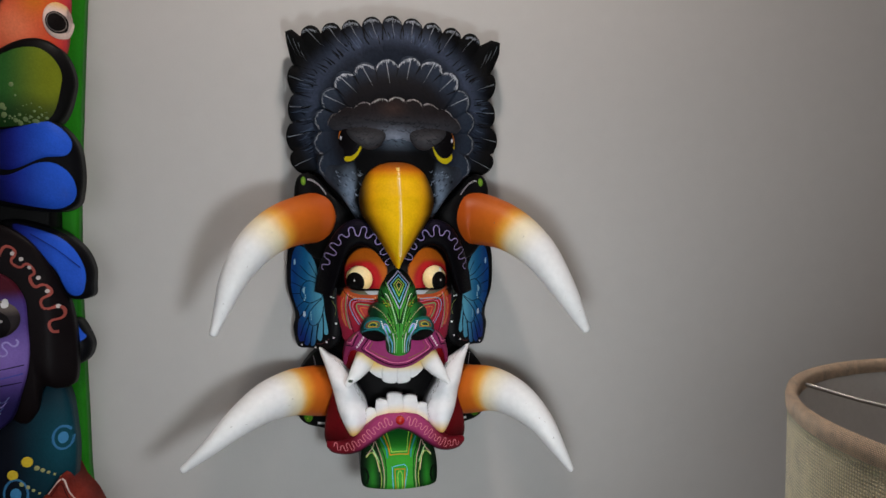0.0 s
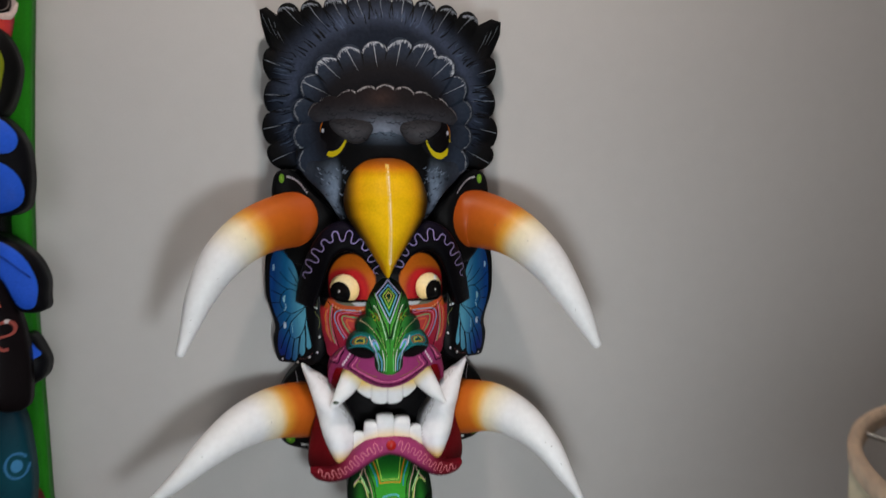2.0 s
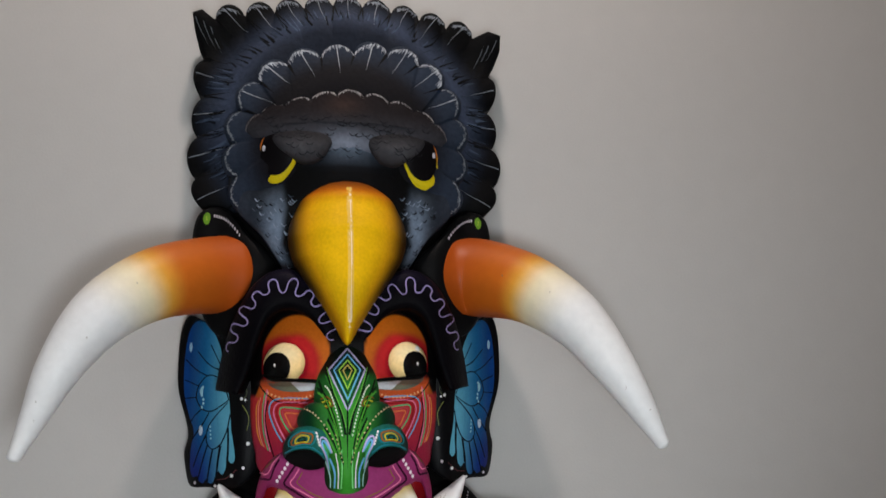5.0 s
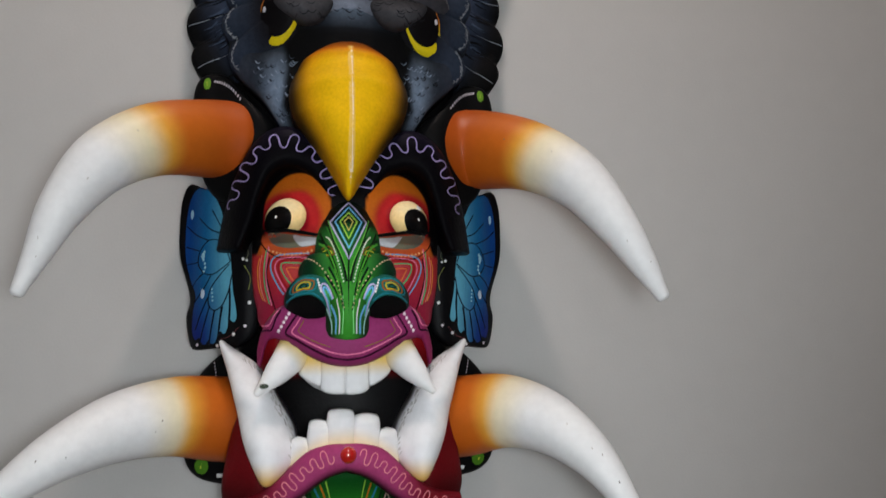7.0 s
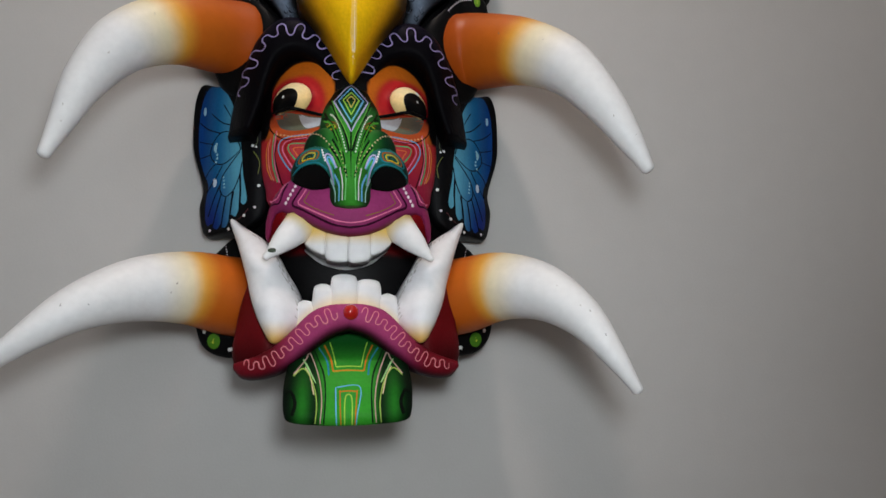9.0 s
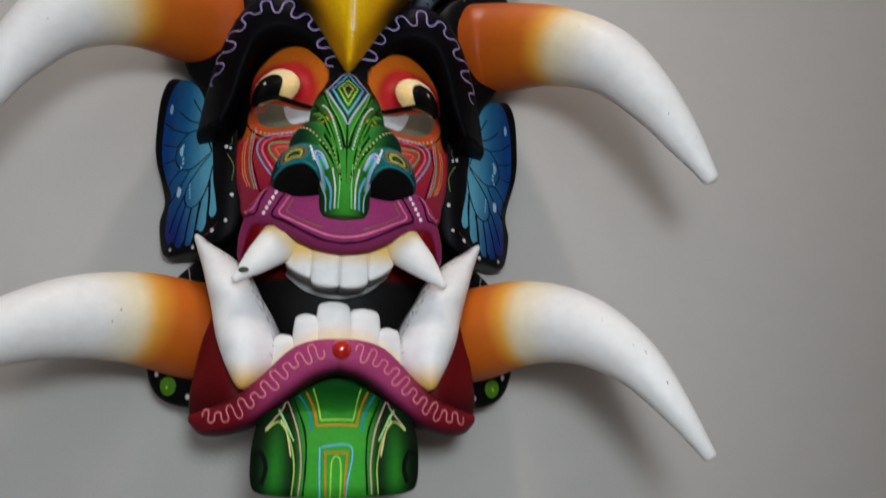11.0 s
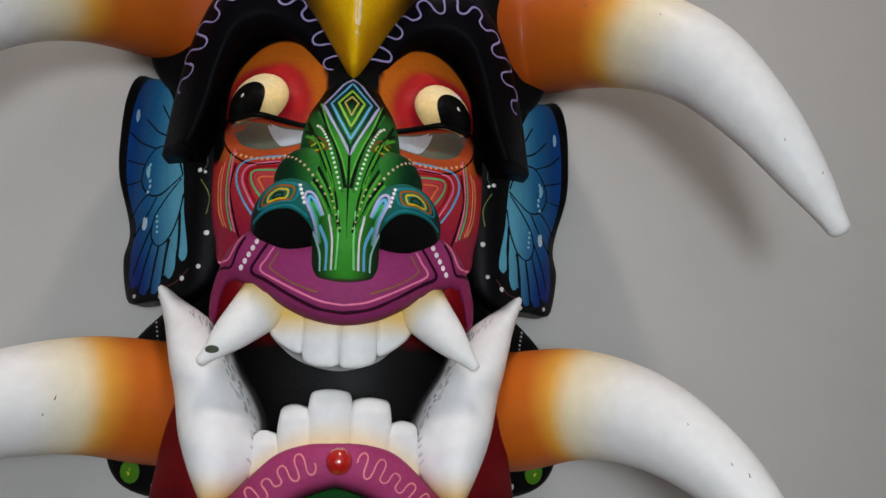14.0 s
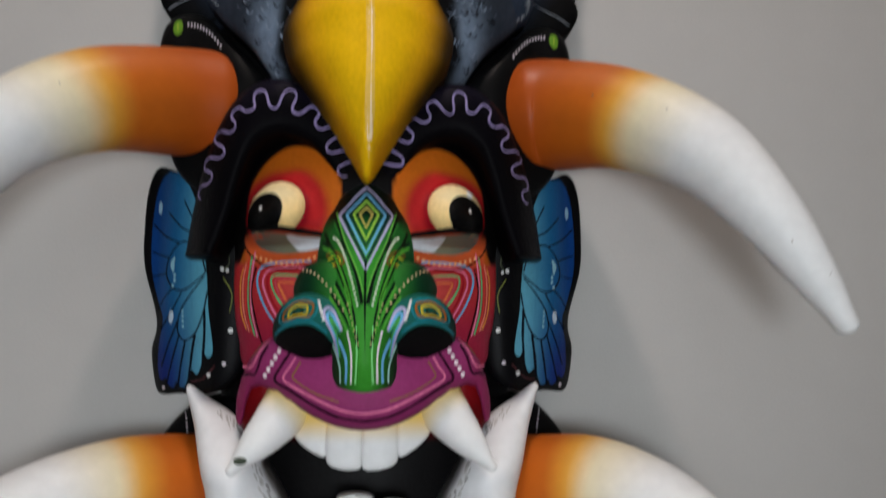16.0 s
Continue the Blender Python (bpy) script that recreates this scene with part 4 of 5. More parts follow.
# ---- mouth ----
def mouth():
    throat = relief("mouth_lining", mirror([(0, -60), (44, -58), (62, -62), (66, -84), (56, -110), (48, -140), (0, -150)]), lambda x, z: 78 - 12 * (x / 60) ** 2, 50, lambda x, z: mix(srgb(110, 12, 16), srgb(14, 13, 14), smooth(-84, -92, z + abs(x) * 0.05)), mask, PAINT, rings=10, rim=6, label="black mouth hollow with red upper lining")

    # pale patch on the lining, coloured like lit wall seen through the mouth
    patch("lit_gap_patch", [(-34, -86), (-30, -94), (-19, -101), (-2, -104.5), (15, -101), (25, -94), (30, -86), (0, -82)], tree(throat), flatpaint(srgb(176, 176, 176)), throat, lift=0.4, label="pale patch painted as lit wall behind the upper teeth")

    def lip_depth(x, v):
        d = 122 + 4 * math.exp(-(x / 34) ** 2) - 28 * (abs(x) / 64) ** 2.8
        return d - 10 * (1 - math.sqrt(max(0, 1 - abs(2 * v - 1) ** 4)))
    top = lambda x: line(abs(x), (0, -45), (30, -45), (38, -40), (44, -36.5), (52, -41), (59, -49), (63, -57), (65, -66))
    low = lambda x: -83 + 0.0105 * x * x if abs(x) < 36 else lerp(abs(x), (36, -69.4), (44, -65), (52, -62.8), (56.5, -64), (59, -70), (61.5, -82), (63, -84), (65, -82))

    def lip_paint(x, v):
        c = mix(MAGENTA, srgb(112, 34, 78), 0.6 * smooth(0.5, 0.95, v))
        c = mix(c, srgb(120, 30, 60), smooth(48, 62, abs(x)) * 0.6)
        return mix(c, srgb(110, 12, 16), smooth(0.955, 0.985, v))
    lip = band("upper_lip", -65, 65, top, low, lip_depth, lambda x: 82 - 20 * (abs(x) / 64) ** 4, lip_paint, mask, nx=121, nv=22, label="glossy magenta upper lip with painted lines")
    bvh = tree(lip)
    rows = []
    for s in (-1, 1):
        rows += [([(s * 36, -46), (s * 40, -52), (s * 43.5, -59), (s * 36, -63.5), (s * 24, -70.5), (s * 12, -76), (0, -78)], 1.7, srgb(46, 8, 30)),
                 ([(s * 33, -48), (s * 36, -53), (s * 39, -58.5), (s * 31, -63.5), (s * 20, -69), (s * 10, -73), (0, -74.5)], 1.1, PINK),
                 ([(s * 30.5, -50), (s * 33, -54.5), (s * 34, -58), (s * 24, -64.5), (s * 12, -69)], 0.8, srgb(132, 104, 40)),
                 ([(s * 47.5, -42), (s * 51, -48), (s * 54, -56), (s * 58, -56.5), (s * 62.5, -57)], 1.6, srgb(46, 8, 30)),
                 ([(s * 47, -39), (s * 52, -45), (s * 56, -52.5), (s * 62, -53)], 1.1, PINK),
                 ([(s * 50, -40), (s * 55, -46), (s * 58, -49)], 0.8, srgb(132, 104, 40))]
    strokes("linework", rows, bvh, lip)
    dots("dotwork", [(s * (41.5 + 1.8 * k), -45 - 3.0 * k, 1.15, srgb(238, 220, 228), 1.4) for s in (-1, 1) for k in range(5)], bvh, lip)

    for s in (-1, 1):
        relief("lip_lining", [(s * x, z) for x, z in ((36, -56), (50, -50), (60, -54), (64, -66), (62, -84), (54, -89), (45, -80))], lambda x, z: 100 - 6 * smooth(50, 64, abs(x)), 60, lambda x, z: mix(srgb(116, 12, 18), srgb(84, 8, 12), smooth(-60, -86, z)), mask, PAINT, rings=8, n=50, rim=4, label="dark red inside of the lip")
    ivory = lambda z0, z1: (lambda x, z: mix(WHITE, srgb(226, 190, 104), smooth(z0, z1, z)))
    for x0, x1, zl, zr in ((-35, -18.5, -88, -97.5), (-18.2, -1.2, -100.5, -102.5), (-0.8, 16.2, -103, -100.5), (16.5, 33, -98, -87.5)):
        c, x0, x1 = (x0 + x1) / 2, x0 - 0.5, x1 + 0.5
        low = lambda u: zl + (zr - zl) * u
        pts = [(x0 + 1.5, -64), (c, -63.5), (x1 - 1.5, -64), (x1, -72), (x1, -82), (x1 - 0.2, low(1) + 3.5), (x1 - 1.6, low(0.95) + 0.6), (x1 - 4, low(0.8) - 0.4), (c, low(0.5) - 0.9), (x0 + 4, low(0.2) - 0.4), (x0 + 1.6, low(0.05) + 0.6), (x0 + 0.2, low(0) + 3.5), (x0, -82), (x0, -72)]
        relief("tooth", pts, lambda x, z, m=c: 113 - 0.012 * (x - m) ** 2 - 0.007 * x * x, 84, ivory(-91, -77), mask, GLOSS_PAINT, rings=14, n=84, spine=((c, -74), (c, low(0.5) + 9)), rim=2.6, power=9)
    for s in (-1, 1):
        fang = tube("fang", [(s * 31, 90, -61), (s * 39, 102, -74), (s * 51, 115, -89), (s * 62, 120, -101)], (15, 13, 8.5, 1.8), lambda u, a: mix(srgb(230, 200, 118), WHITE, smooth(0.28, 0.54, u)), mask, GLOSS_PAINT, n=30, m=28, flat=0.85, label="ivory fang with yellow root")
        if s < 0:
            dots("worn_spot", [(-57, -95.5, 3.2, srgb(70, 78, 66), 1.8)], tree(fang), fang)
    outline = [(95.5, -64), (82, -70.5), (68, -80), (57, -91), (49, -106), (40.5, -120), (36, -131), (36, -146), (44, -158), (55, -164), (63, -154), (72, -134), (82, -100)]
    for s in (-1, 1):
        pts = outline if s > 0 else flip(outline)

        def tusk_depth(x, z):
            a = abs(x)
            ridge = lerp(z, (-165, 124), (-140, 123), (-110, 112), (-64, 78))
            mid = line(z, (-164, 54), (-140, 55), (-110, 62), (-84, 76), (-65, 94))
            return ridge - 17 * (1 - math.exp(-((a - mid) / 19) ** 2))
        # inner facet greyed in the colour, part shading and part dirt
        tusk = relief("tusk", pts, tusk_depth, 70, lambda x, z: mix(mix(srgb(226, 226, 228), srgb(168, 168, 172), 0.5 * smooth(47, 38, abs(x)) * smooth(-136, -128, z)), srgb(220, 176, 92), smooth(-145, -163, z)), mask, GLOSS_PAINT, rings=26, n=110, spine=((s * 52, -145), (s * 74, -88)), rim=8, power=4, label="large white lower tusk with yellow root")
        edge = [(s * x, z) for x, z in ((76, -75.5), (66, -82.5), (57.5, -92.5), (49.8, -107), (41.5, -121), (37.2, -132), (37.4, -144))]
        cut_rnd, rows = random.Random(5 + s), []
        for q in spline(edge, 60):
            q = q + np.array((s * cut_rnd.uniform(0, 2.5), cut_rnd.uniform(-1, 1)))
            grey = cut_rnd.uniform(150, 205)
            rows.append(([tuple(q), tuple(q + np.array((-s * 0.5, -0.85)) * cut_rnd.uniform(2, 5))], cut_rnd.uniform(0.4, 1.2), srgb(grey, grey - 2, grey - 4), 0.3))
        strokes("cut_markwork", rows, tree(tusk), tusk, lift=0.1)
    for x0, x1, top_z in ((-39, -26.5, -132), (-26, -13.2, -120), (-12.8, 5.2, -113), (6, 23, -116.5), (23.6, 36, -127)):
        c, x0, x1 = (x0 + x1) / 2, x0 - 0.7, x1 + 0.7
        pts = [(x0 - 1.2, -152), (x0 - 0.7, top_z - 12), (x0, top_z - 5.0), (x0 + 0.6, top_z - 1.6), (x0 + 2.6, top_z - 0.2), (c - 0.8, top_z + 0.7), (x1 - 3.2, top_z - 0.3), (x1 - 0.9, top_z - 1.8), (x1 - 0.1, top_z - 4.6), (x1 + 0.6, top_z - 12), (x1 + 1.2, -152), (c, -154)]
        relief("tooth", pts, lambda x, z, m=c, t=top_z: 123 - 0.014 * (x - m) ** 2 - 0.008 * x * x - 3 * smooth(t - 6, t + 1, z), 109, lambda x, z: mix(WHITE, srgb(230, 196, 112), 0.85 * smooth(-122, -140, z + 0.012 * x * x)), mask, GLOSS_PAINT, rings=14, n=84, spine=((c, -140), (c, top_z - 9)), rim=2.6, power=9)

    def jaw_paint(x, z):
        return mix(srgb(104, 16, 22), srgb(60, 8, 12), smooth(-150, -180, z))
    for s in (-1, 1):
        relief("jaw_side", [(s * x, z) for x, z in ((58, -112), (72, -108), (82, -128), (87, -152), (89, -172), (84, -185), (72, -188), (50, -178), (44, -150))], lambda x, z: 105 - 15 * smooth(60, 89, abs(x)), 40, jaw_paint, mask, PAINT, rings=14, n=80, rim=10, power=3, label="dark red side of the lower jaw")
    over, under = curve((0, -135.5), (14, -136.5), (28, -142), (46, -159), (60, -169), (72, -174), (86, -178)), curve((0, -155), (14, -160), (30, -172), (46, -184), (58, -189), (70, -191), (80, -190), (86, -184))
    ltop, lbot = (lambda x: over(abs(x))), (lambda x: under(abs(x)))

    def ll_depth(x, v):
        d = 134 - 35 * (abs(x) / 82) ** 2.2
        return d - 14 * (1 - math.sqrt(max(0, 1 - abs(2 * v - 0.86) ** 2.6 * 0.74)))

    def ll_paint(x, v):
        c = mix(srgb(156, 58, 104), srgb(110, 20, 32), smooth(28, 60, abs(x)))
        # lower edge darkened in the paint to give the lip a shadowed underside
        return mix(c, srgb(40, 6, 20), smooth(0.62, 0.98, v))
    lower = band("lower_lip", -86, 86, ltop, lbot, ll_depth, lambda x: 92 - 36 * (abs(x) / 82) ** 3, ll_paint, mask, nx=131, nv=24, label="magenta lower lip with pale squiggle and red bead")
    bvh = tree(lower)
    rows = []
    for s in (-1, 1):
        path = [(s * x, ltop(x) + (lbot(x) - ltop(x)) * line(x, (9, 0.3), (40, 0.38), (66, 0.42), (80, 0.2))) for x in (9, 16, 24, 32, 40, 48, 56, 64, 71, 77)]
        rows.append((wiggle(path, 10, 5.0), 0.9, srgb(214, 128, 136)))
        rows.append(([(s * 79, -170), (s * 81, -160), (s * 79, -150)], 0.8, srgb(170, 80, 90)))
    strokes("squiggle", rows, bvh, lower)
    bm = bmesh.new()
    bmesh.ops.create_uvsphere(bm, u_segments=32, v_segments=20, radius=0.0058, matrix=Matrix.Translation(at(1.2, 132.5, -142)))
    me = bpy.data.meshes.new("bead")
    bm.to_mesh(me)
    bm.free()
    me.materials.append(GEM)
    me.polygons.foreach_set("use_smooth", [True] * len(me.polygons))
    bead = new("bead", me)
    bead.parent, bead.matrix_parent_inverse = lower, lower.matrix_world.inverted()
    tagged(bead, "shiny red glass bead")


mouth()


def tongue():
    half = [(0, -156), (20, -158), (36, -166), (44, -180), (46, -198), (45, -213), (40, -219), (20, -221), (0, -221.5)]

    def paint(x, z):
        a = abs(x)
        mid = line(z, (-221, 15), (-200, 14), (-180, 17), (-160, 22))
        # upper end painted darker green for the shade below the lip
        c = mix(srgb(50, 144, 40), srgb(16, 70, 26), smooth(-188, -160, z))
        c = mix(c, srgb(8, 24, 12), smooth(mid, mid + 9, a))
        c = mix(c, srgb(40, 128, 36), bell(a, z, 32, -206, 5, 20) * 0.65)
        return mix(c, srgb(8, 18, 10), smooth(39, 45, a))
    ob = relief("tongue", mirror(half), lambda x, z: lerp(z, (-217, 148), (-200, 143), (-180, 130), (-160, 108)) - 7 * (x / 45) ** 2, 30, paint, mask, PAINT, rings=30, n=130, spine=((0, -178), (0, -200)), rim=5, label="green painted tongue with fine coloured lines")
    bvh = tree(ob)
    rows = [([(-8, -195), (8, -195), (6, -214), (5.5, -221)], 0.9, SKY), ([(-6, -197), (-5.5, -212), (-5, -221)], 1.0, srgb(190, 110, 30)), ([(-6, -198), (0, -197.6), (6, -198)], 1.0, srgb(190, 110, 30)), ([(6, -197), (5, -212), (4.5, -221)], 1.0, srgb(190, 110, 30)),
            ([(-2.6, -221), (-2.2, -202), (2.2, -202), (2.6, -221)], 1.1, LIME), ([(-9, -195), (-8.6, -210), (-8, -221)], 1.0, SKY),
            ([(-11, -184), (0, -183.4), (11, -184)], 1.3, srgb(196, 128, 30)), ([(-9, -181), (0, -180.6), (9, -181)], 1.1, LIME)]
    for s in (-1, 1):
        rows += [([(s * 9, -181), (s * 11, -172), (s * 14, -163)], 1.0, LIME), ([(s * 11, -184), (s * 13, -175), (s * 18, -165)], 1.3, srgb(196, 110, 30)), ([(s * 14, -187), (s * 15.5, -177), (s * 22, -167)], 1.3, srgb(40, 120, 150)),
                 ([(s * 17, -221), (s * 16, -200), (s * 18, -185), (s * 25, -169)], 1.3, srgb(10, 30, 14)),
                 ([(s * 19.5, -221), (s * 18.5, -204), (s * 21, -188), (s * 28, -171), (s * 31, -176), (s * 39, -186)], 1.0, srgb(184, 150, 140)),
                 ([(s * 23, -221), (s * 22, -206), (s * 25, -192), (s * 32, -182), (s * 39, -187)], 1.0, srgb(150, 180, 80)),
                 ([(s * 24, -200), (s * 27, -188), (s * 31, -181)], 1.0, srgb(206, 190, 150))]
        for k in range(7):
            rows.append(([(s * (23 + 1.1 * k), -192 + 2.1 * k), (s * (25.5 + 1.2 * k), -188 + 2.1 * k)], 1.0, srgb(150, 200, 130)))
        rows.append(([(s * 39, -214), (s * 37, -206), (s * 40, -198), (s * 44, -199)], 3.0, srgb(8, 14, 8)))
    strokes("linework", rows, bvh, ob)
    return ob


tongue()


# ---- floor lamp beside the wall ----
def ring_mesh(name, profile, centre, mat, parent, n=96, label="", uv=1.0):
    """A turned form: profile of (radius, height) in metres, closed round the axis."""
    verts, faces = [], []
    m = len(profile)
    for i in range(n):
        a = 2 * math.pi * i / n
        verts += [(centre[0] + r * math.cos(a), centre[1] + r * math.sin(a), h) for r, h in profile]
    for i in range(n):
        j = (i + 1) % n
        faces += [(i * m + k, j * m + k, j * m + k + 1, i * m + k + 1) for k in range(m - 1)]
    me = bpy.data.meshes.new(name)
    me.from_pydata(verts, [], faces)
    layer = me.uv_layers.new(name="UVMap")
    for poly in me.polygons:
        i = poly.vertices[0] // m
        for loop in poly.loop_indices:
            v = me.loops[loop].vertex_index
            k = v // m
            if i == n - 1 and k == 0:
                k = n
            layer.data[loop].uv = (k / n * 2 * math.pi * profile[0][0] * uv, sum(math.dist(profile[q], profile[q + 1]) for q in range(v % m)) * uv)
    me.materials.append(mat)
    me.polygons.foreach_set("use_smooth", [True] * len(me.polygons))
    ob = new(name, me)
    ob.parent, ob.matrix_parent_inverse = parent, parent.matrix_world.inverted()
    return tagged(ob, label) if label else ob


LX, LY, LR, LTOP = 0.411, -0.6255, 0.200, 1.4775
lamp = thing("floor_lamp", (LX, LY, 0), "unlit floor lamp with beige woven linen drum shade", "lamp")
H0 = LTOP - 0.24
shade = ring_mesh("shade", [(LR, H0), (LR, LTOP - 0.013), (LR, LTOP - 0.001)], (LX, LY), LINEN, lamp, 128, "coarse beige linen drum shade")
ring_mesh("lining", [(LR - 0.0025, H0), (LR - 0.0025, LTOP - 0.001)], (LX, LY), LINING, shade, 96, "pale grey inner lining")
ring_mesh("edging", [(LR + 0.0003, LTOP - 0.011), (LR + 0.0014, LTOP - 0.0095), (LR + 0.0016, LTOP - 0.003), (LR + 0.0006, LTOP + 0.001), (LR - 0.003, LTOP + 0.0016), (LR - 0.006, LTOP - 0.001), (LR - 0.0065, LTOP - 0.009), (LR - 0.003, LTOP - 0.010)], (LX, LY), TAPE, shade, 128, "folded linen edging of the rim")


def rod(name, pts, radius, mat, parent):
    curve = bpy.data.curves.new(name, "CURVE")
    curve.dimensions, curve.bevel_depth, curve.bevel_resolution = "3D", radius, 3
    s = curve.splines.new("POLY")
    s.points.add(len(pts) - 1)
    for p, q in zip(s.points, pts):
        p.co = (*q, 1)
    curve.use_fill_caps = True
    tmp = bpy.data.objects.new(name, curve)
    me = bpy.data.meshes.new_from_object(tmp)
    bpy.data.objects.remove(tmp)
    me.materials.clear()
    me.materials.append(mat)
    me.polygons.foreach_set("use_smooth", [True] * len(me.polygons))
    ob = new(name, me)
    ob.parent, ob.matrix_parent_inverse = parent, parent.matrix_world.inverted()
    return ob


for k in range(3):
    a = radians(131 + 120 * k)
    c, s = math.cos(a), math.sin(a)
    rod("spider_arm", [(LX + r * c, LY + r * s, LTOP - h) for r, h in ((0.194, 0.006), (0.158, 0.012), (0.135, 0.0145), (0.120, 0.016), (0.012, 0.016))], 0.0016, STEEL, shade)
ring_mesh("hub", [(0.001, LTOP - 0.012), (0.012, LTOP - 0.014), (0.013, LTOP - 0.022), (0.001, LTOP - 0.024)], (LX, LY), STEEL, shade, 32)
ring_mesh("pole", [(0.001, LTOP - 0.02), (0.009, LTOP - 0.021), (0.011, LTOP - 0.3), (0.012, 0.03), (0.001, 0.03)], (LX, LY), BRONZE, lamp, 32)
ring_mesh("base", [(0.001, 0.034), (0.03, 0.034), (0.12, 0.022), (0.14, 0.012), (0.14, 0.0), (0.001, 0.0)], (LX, LY), BRONZE, lamp, 64)


# ---- second mask, beside the first one ----
def neighbour():
    root = thing("carved_mask", at(-460, 0, -330), "carved mask with bird head, blue feathers and purple face", "mask")
    edge = [(-376, 420), (-376, 366), (-381, 263), (-386, 150), (-388, 60), (-387.5, -10), (-384, -110), (-381, -220), (-379, -330)]
    board = relief("board", edge + [(-460, -336), (-545, -330), (-552, 40), (-545, 420), (-460, 426)], lambda x, z: 26 + 2 * noise.noise((x * 0.02, z * 0.02, 3)), 2,
                   lambda x, z: mix(srgb(40, 136, 26), srgb(30, 104, 22), 0.5 + 0.5 * noise.noise((x * 0.03, z * 0.02, 0))), root, PAINT, rings=10, n=120, spine=((-462, 330), (-462, -250)), rim=4, label="bright green painted backing board")

    relief("core", [(-405, 300), (-420, 380), (-500, 390), (-520, 0), (-500, -290), (-420, -290), (-402, -200), (-404, 0)], lambda x, z: 64, 4, flatpaint(BLACK), root, PAINT, rings=6, n=60, spine=((-460, 300), (-460, -230)))

    def head_paint(x, z):
        c = mix(srgb(206, 70, 40), srgb(224, 120, 84), bell(x, z, -430, 318, 26, 30))
        c = mix(c, srgb(176, 46, 66), smooth(-400, -376, x) * 0.9)
        c = mix(c, srgb(200, 110, 30), bell(x, z, -410, 352, 16, 20) * 0.9)
        return mix(c, srgb(14, 10, 16), smooth(-446, -452, x + (330 - z) * 0.55))
    head = relief("bird_head", [(-381, 330), (-380, 370), (-392, 402), (-440, 416), (-500, 400), (-520, 340), (-500, 262), (-440, 268), (-395, 282), (-384, 300)], lambda x, z: 88 - 18 * ((x + 445) / 70) ** 2, 50, head_paint, root, PAINT, rings=22, n=100, rim=16, power=3, label="orange red bird head with round eye")
    eye = patch("eye", oval(-388, 330, 14, 21), tree(head), lambda x, z: mix(srgb(222, 196, 186), srgb(206, 160, 90), smooth(338, 352, z)), head, lift=0.5, swell=4)
    pupil = patch("pupil", oval(-389, 327, 10, 12.5), tree(eye), flatpaint(srgb(20, 16, 16)), eye, lift=0.4, swell=2)
    strokes("eye_linework", [(oval(-389, 327, 8, 10.5, 40) + oval(-389, 327, 8, 10.5, 40)[:2], 0.9, srgb(120, 110, 106))], tree(pupil), eye)

    def throat_paint(x, z):
        c = mix(srgb(112, 122, 26), srgb(44, 92, 40), smooth(-390, -440, x))
        return mix(c, srgb(22, 44, 20), smooth(250, 215, z) * 0.75)
    throat = relief("throat", [(-372, 250), (-374, 275), (-386, 297), (-408, 306), (-436, 298), (-480, 268), (-500, 240), (-480, 205), (-430, 200), (-388, 210)], lambda x, z: 96 - 14 * ((x + 435) / 65) ** 2, 58, flatpaint(srgb(12, 12, 12)), root, PAINT, rings=18, n=90, rim=12, power=3, label="olive green throat with black rim")
    field = patch("throat_field", [(-382, 252), (-383, 272), (-394, 288), (-410, 294), (-436, 287), (-478, 262), (-490, 236), (-470, 206), (-430, 204), (-394, 214)], tree(throat), throat_paint, throat, lift=0.5, n=80)
    rnd = random.Random(7)
    spots = [(-rnd.uniform(396, 478), 206 + abs(rnd.gauss(0, 14)) + (k % 3) * 3, rnd.uniform(0.6, 3.4), srgb(110, 128, 84)) for k in range(70)]
    spots = [(x, z, r if x < -430 or z < 214 else r * 0.5, c) for x, z, r, c in spots]
    tagged(dots("spot_work", spots, tree(field), throat), kind="stuff")

    def plume(pts, spine, d, label):
        def paint(x, z):
            c = mix(srgb(26, 34, 128), srgb(36, 84, 196), smooth(-440, -385, x))
            return mix(c, srgb(14, 16, 60), smooth(-420, -460, x))
        back = relief("feather", pts, lambda x, z: d - 10 * ((x + 410) / 60) ** 2, d - 34, flatpaint(srgb(10, 10, 14)), root, PAINT, rings=16, n=90, spine=spine, rim=12, power=3, label=label)
        return back, tree(back), paint
    fan, bvh, blue = plume([(-365, 130), (-364, 160), (-370, 188), (-392, 212), (-420, 213), (-480, 196), (-500, 150), (-470, 118), (-400, 106), (-372, 112)], ((-460, 158), (-400, 158)), 92, "blue feather pair with black edge")
    patch("feather_field", [(-373, 190), (-392, 209), (-420, 211), (-470, 192), (-480, 172), (-440, 154), (-400, 168), (-376, 172)], bvh, blue, fan, lift=0.5, swell=3)
    patch("feather_field", [(-368, 128), (-372, 148), (-386, 161), (-406, 162), (-440, 148), (-478, 150), (-470, 126), (-400, 110), (-376, 114)], bvh, blue, fan, lift=0.5, swell=3)
    side, bvh, blue = plume([(-358, 20), (-358, 40), (-370, 64), (-398, 86), (-440, 98), (-470, 90), (-440, 60), (-400, 20), (-380, 2), (-360, 4)], ((-430, 80), (-370, 30)), 78, "blue side feather with black edge")
    patch("feather_field", [(-363, 24), (-365, 42), (-377, 64), (-398, 80), (-440, 92), (-430, 74), (-396, 40), (-382, 10), (-368, 8)], bvh, blue, side, lift=0.5, swell=2)
    strokes("feather_linework", [([(-420, 80), (-392, 62), (-368, 40)], 2.0, srgb(12, 20, 70))], bvh, side, lift=3.6)
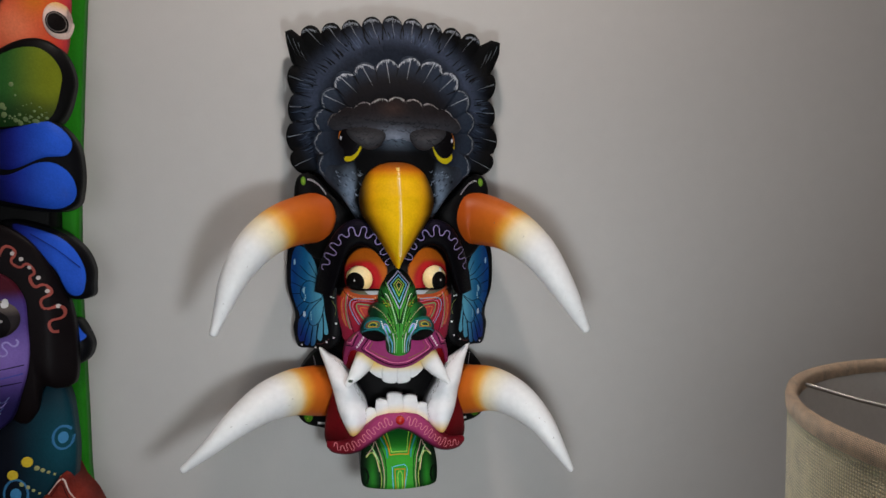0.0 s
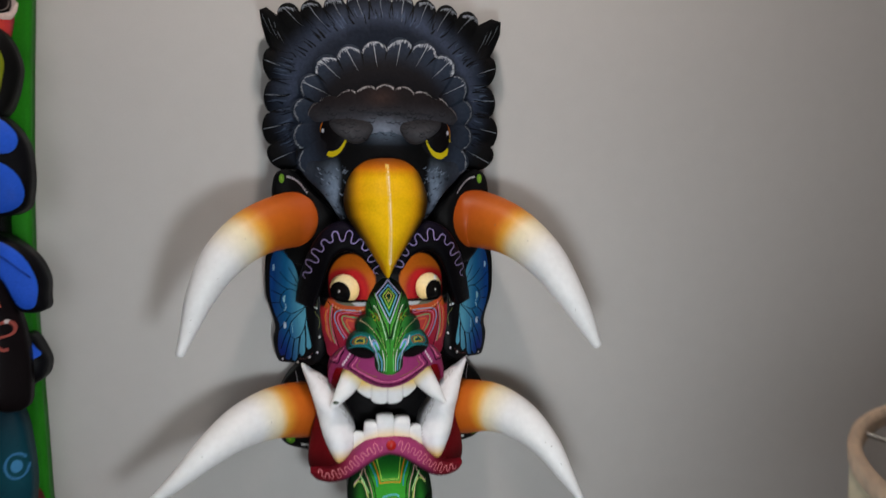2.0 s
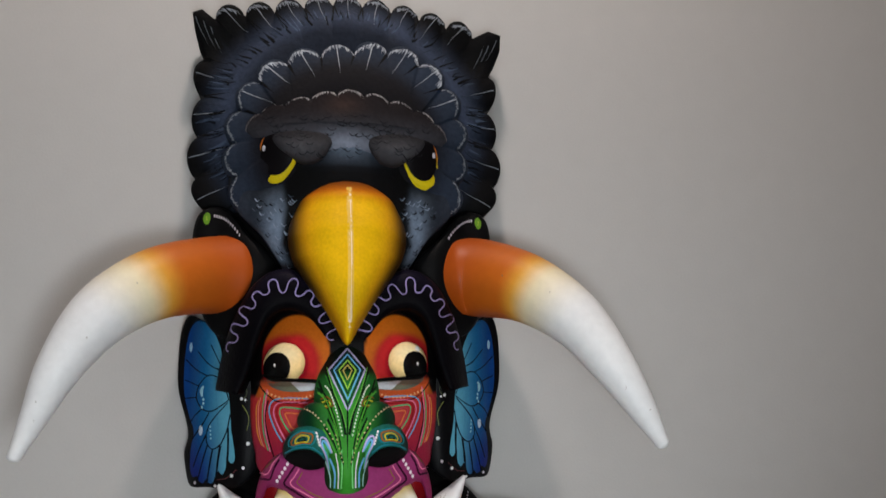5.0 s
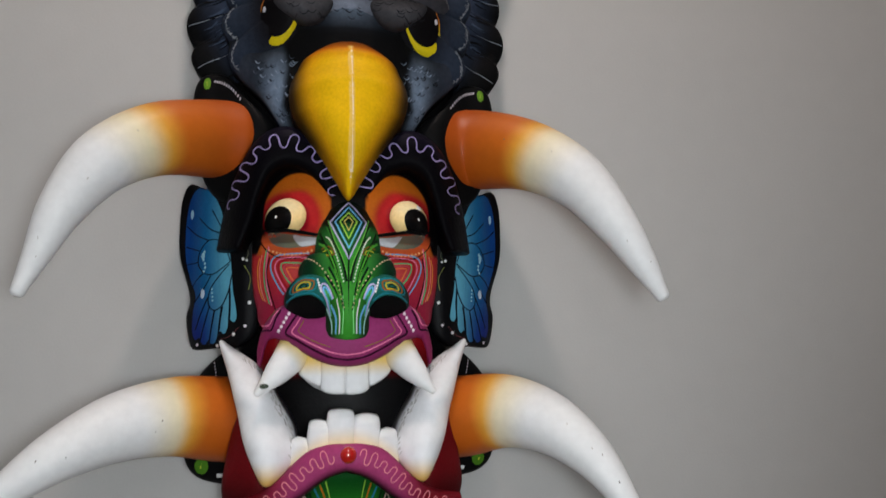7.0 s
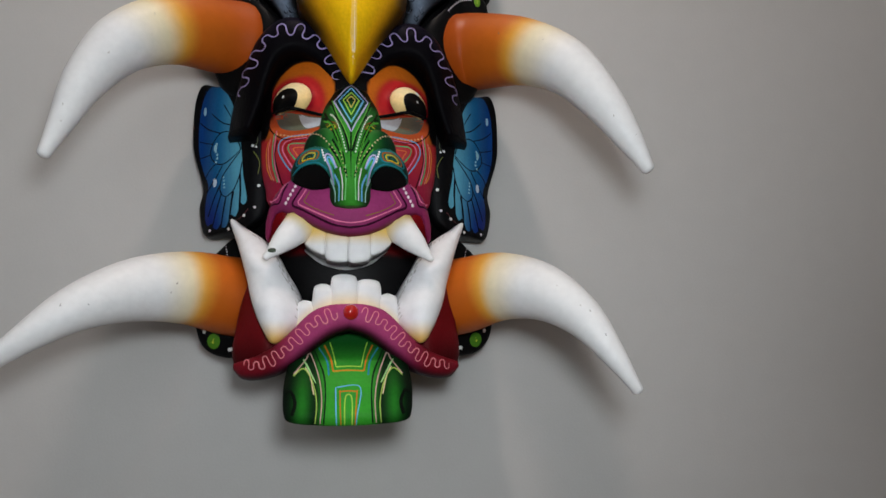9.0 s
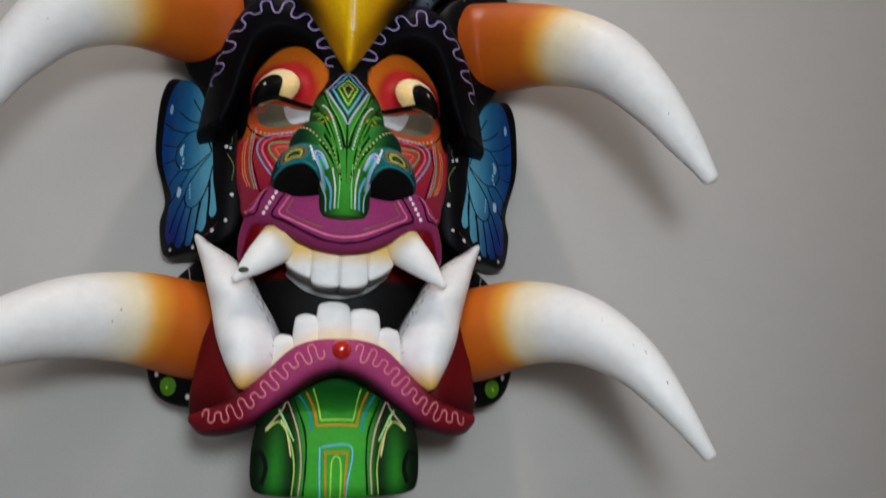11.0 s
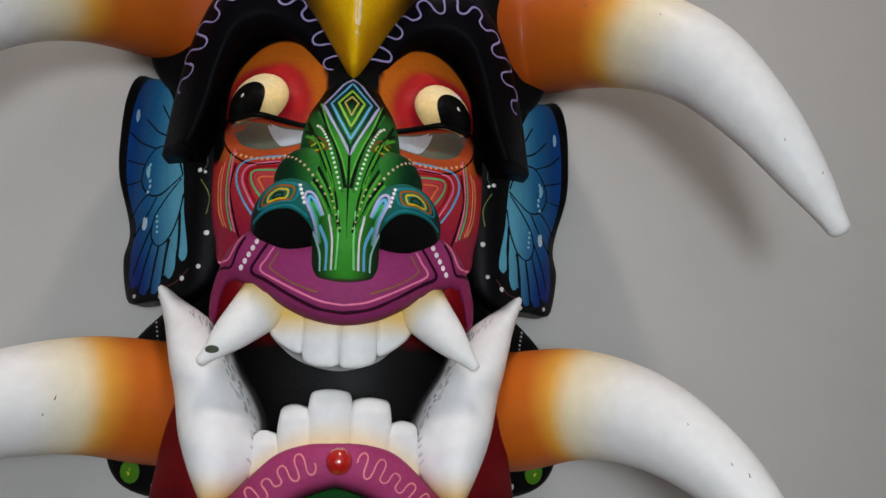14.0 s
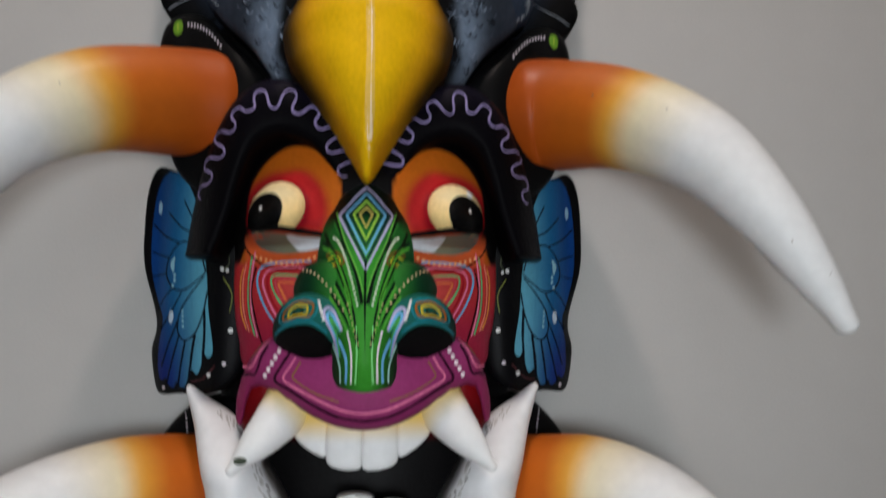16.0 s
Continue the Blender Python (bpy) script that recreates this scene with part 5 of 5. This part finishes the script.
    low, bvh, blue = plume([(-371, -42), (-366, -58), (-371, -74), (-384, -80), (-398, -60), (-392, -30), (-381, -26)], ((-384, -50), (-382, -60)), 60, "small blue feather behind the hood")
    patch("feather_field", [(-374, -40), (-371, -48), (-386, -52), (-392, -36), (-383, -29)], bvh, blue, low, lift=0.5)

    hood_pts = [(-540, 70), (-500, 92), (-455, 92), (-420, 72), (-396, 36), (-382, -6), (-376, -50), (-378, -96), (-392, -104), (-410, -100), (-416, -130), (-440, -140), (-500, -60)]
    cowl = relief("hood", hood_pts, lambda x, z: 92 - 14 * smooth(-405, -376, x), 56, flatpaint(srgb(16, 11, 13)), root, PAINT, rings=20, n=110, spine=((-470, 30), (-420, -50)), rim=12, power=3, label="black hood with red squiggle and white dots")
    bvh = tree(cowl)
    path = [(-476, 60), (-450, 62), (-424, 44), (-408, 20), (-396, -4), (-390, -34)]
    strokes("squiggle", [(wiggle(path, 5, 8.5), 3.4, srgb(150, 74, 66))], bvh, cowl)
    dots("dot_work", [(-436 + 3 * k + 6 * k, 58 - 1.5 * k * k - 5 * k, 2.4, srgb(190, 182, 180)) for k in range(6)], bvh, cowl)

    def purple(x, z):
        c = mix(srgb(70, 52, 120), srgb(124, 100, 172), bell(x, z, -440, -60, 34, 28))
        c = mix(c, srgb(30, 24, 66), smooth(-76, -120, z))
        return mix(c, srgb(66, 18, 30), smooth(0, 18, z))
    visage = relief("face", [(-420, -30), (-424, 8), (-446, 34), (-490, 40), (-530, 20), (-535, -80), (-500, -160), (-446, -140), (-426, -96), (-419, -60)], lambda x, z: 106 - 6 * ((x + 474) / 54) ** 2, 60, purple, root, PAINT, rings=24, n=100, rim=5, power=5, label="purple painted face with fine lines")
    bvh = tree(visage)
    eye = patch("eye", oval(-450, -16, 25, 22), bvh, lambda x, z: mix(srgb(96, 88, 84), srgb(40, 34, 36), smooth(-2, -14, z)), visage, lift=0.5, swell=5)
    pupil = patch("pupil", oval(-455, -22, 22, 18), tree(eye), flatpaint(srgb(14, 11, 13)), eye, lift=0.5)
    dots("spark", [(-439, 2, 4.0, srgb(206, 204, 206), 5.5)], tree(eye), eye)
    dots("spark", [(-442, -18, 1.8, srgb(170, 166, 166))], tree(pupil), eye)
    lilac = srgb(150, 136, 196)
    rows = [(wiggle([(-500, -56), (-470, -58), (-446, -54), (-430, -40)], 5, 6), 2.4, lilac), ([(-500, -76), (-460, -76), (-423, -70)], 1.4, srgb(18, 14, 40)), ([(-500, -84), (-460, -86), (-424, -80)], 2.4, srgb(74, 74, 150)), ([(-500, -92), (-460, -94), (-426, -90)], 1.4, srgb(18, 14, 40))]
    rows += [([(-500, -100 - 7 * k), (-466, -100 - 8 * k), (-446 - 3 * k, -112 - 6 * k), (-438 - 3 * k, -106 - 6 * k)], 1.1, (srgb(96, 104, 150), lilac, srgb(60, 80, 130), srgb(110, 116, 150))[k % 4]) for k in range(5)]
    strokes("line_work", rows, bvh, visage)
    for k in range(3):
        relief("tooth", [(-466 - 9 * k, -112 - 20 * k), (-464 - 6 * k, -124 - 22 * k), (-470 - 4 * k, -136 - 22 * k), (-492, -140 - 20 * k), (-496, -116 - 20 * k)], lambda x, z: 118, 70, flatpaint(srgb(168, 162, 122)), visage, GLOSS_PAINT, rings=10, n=40, rim=6, power=3)

    def teal(x, z):
        c = mix(srgb(10, 34, 46), srgb(16, 66, 78), bell(x, z, -392, -170, 26, 50))
        return mix(c, srgb(14, 10, 20), smooth(-420, -450, x) * 0.8)
    breast = relief("breast", [(-400, -98), (-388, -112), (-382, -150), (-380, -190), (-386, -240), (-400, -300), (-460, -318), (-530, -300), (-530, -170), (-470, -130), (-430, -110)], lambda x, z: 84 - 10 * ((x + 440) / 70) ** 2, 46, teal, root, PAINT, rings=20, n=110, rim=12, power=3, label="dark teal breast with blue rings")
    bvh = tree(breast)
    for cx, cz, r in ((-391, -163, 10), (-441, -226, 13)):
        strokes("painted_ring", [(oval(cx, cz, r, r * 1.35, 60) + oval(cx, cz, r, r * 1.35, 60)[:2], 3.0, srgb(52, 108, 150))], bvh, breast)
    spots = [(-391, -163, 5.2, srgb(62, 124, 168), 7.2), (-441, -226, 6.2, srgb(62, 124, 168), 7.6), (-428, -188, 6.4, srgb(206, 178, 48)), (-444, -203, 6.2, srgb(206, 178, 48))]
    spots += [(-418 + 6 * k, -196 - 3.2 * k, 3.0 - 0.5 * min(k, 4), srgb(150, 150, 100)) for k in range(7)] + [(-434 + 6 * k, -214 - 4.2 * k, 3.0 - 0.5 * min(k, 4), srgb(150, 150, 100)) for k in range(6)]
    dots("dot_work", spots, bvh, breast)
    wing_pts = [(-388, -204), (-378, -222), (-362, -244), (-352, -280), (-372, -312), (-420, -316), (-440, -280), (-424, -246), (-402, -222)]
    red = relief("red_wing", wing_pts, lambda x, z: 92, 30, lambda x, z: mix(srgb(96, 30, 24), srgb(136, 52, 40), 0.5 + 0.5 * noise.noise((x * 0.2, z * 0.03, 1))), root, ROUGH_PAINT, rings=12, n=70, rim=6, label="rust red wing with pale edge line")
    strokes("edge_line", [([(-404, -226), (-388, -208), (-380, -224), (-366, -244), (-357, -270)], 1.6, srgb(200, 176, 168)), ([(-400, -228), (-389, -213), (-382, -228), (-370, -246), (-362, -270)], 1.0, srgb(30, 12, 10))], tree(red), red)
    root.location.x -= 0.006


neighbour()
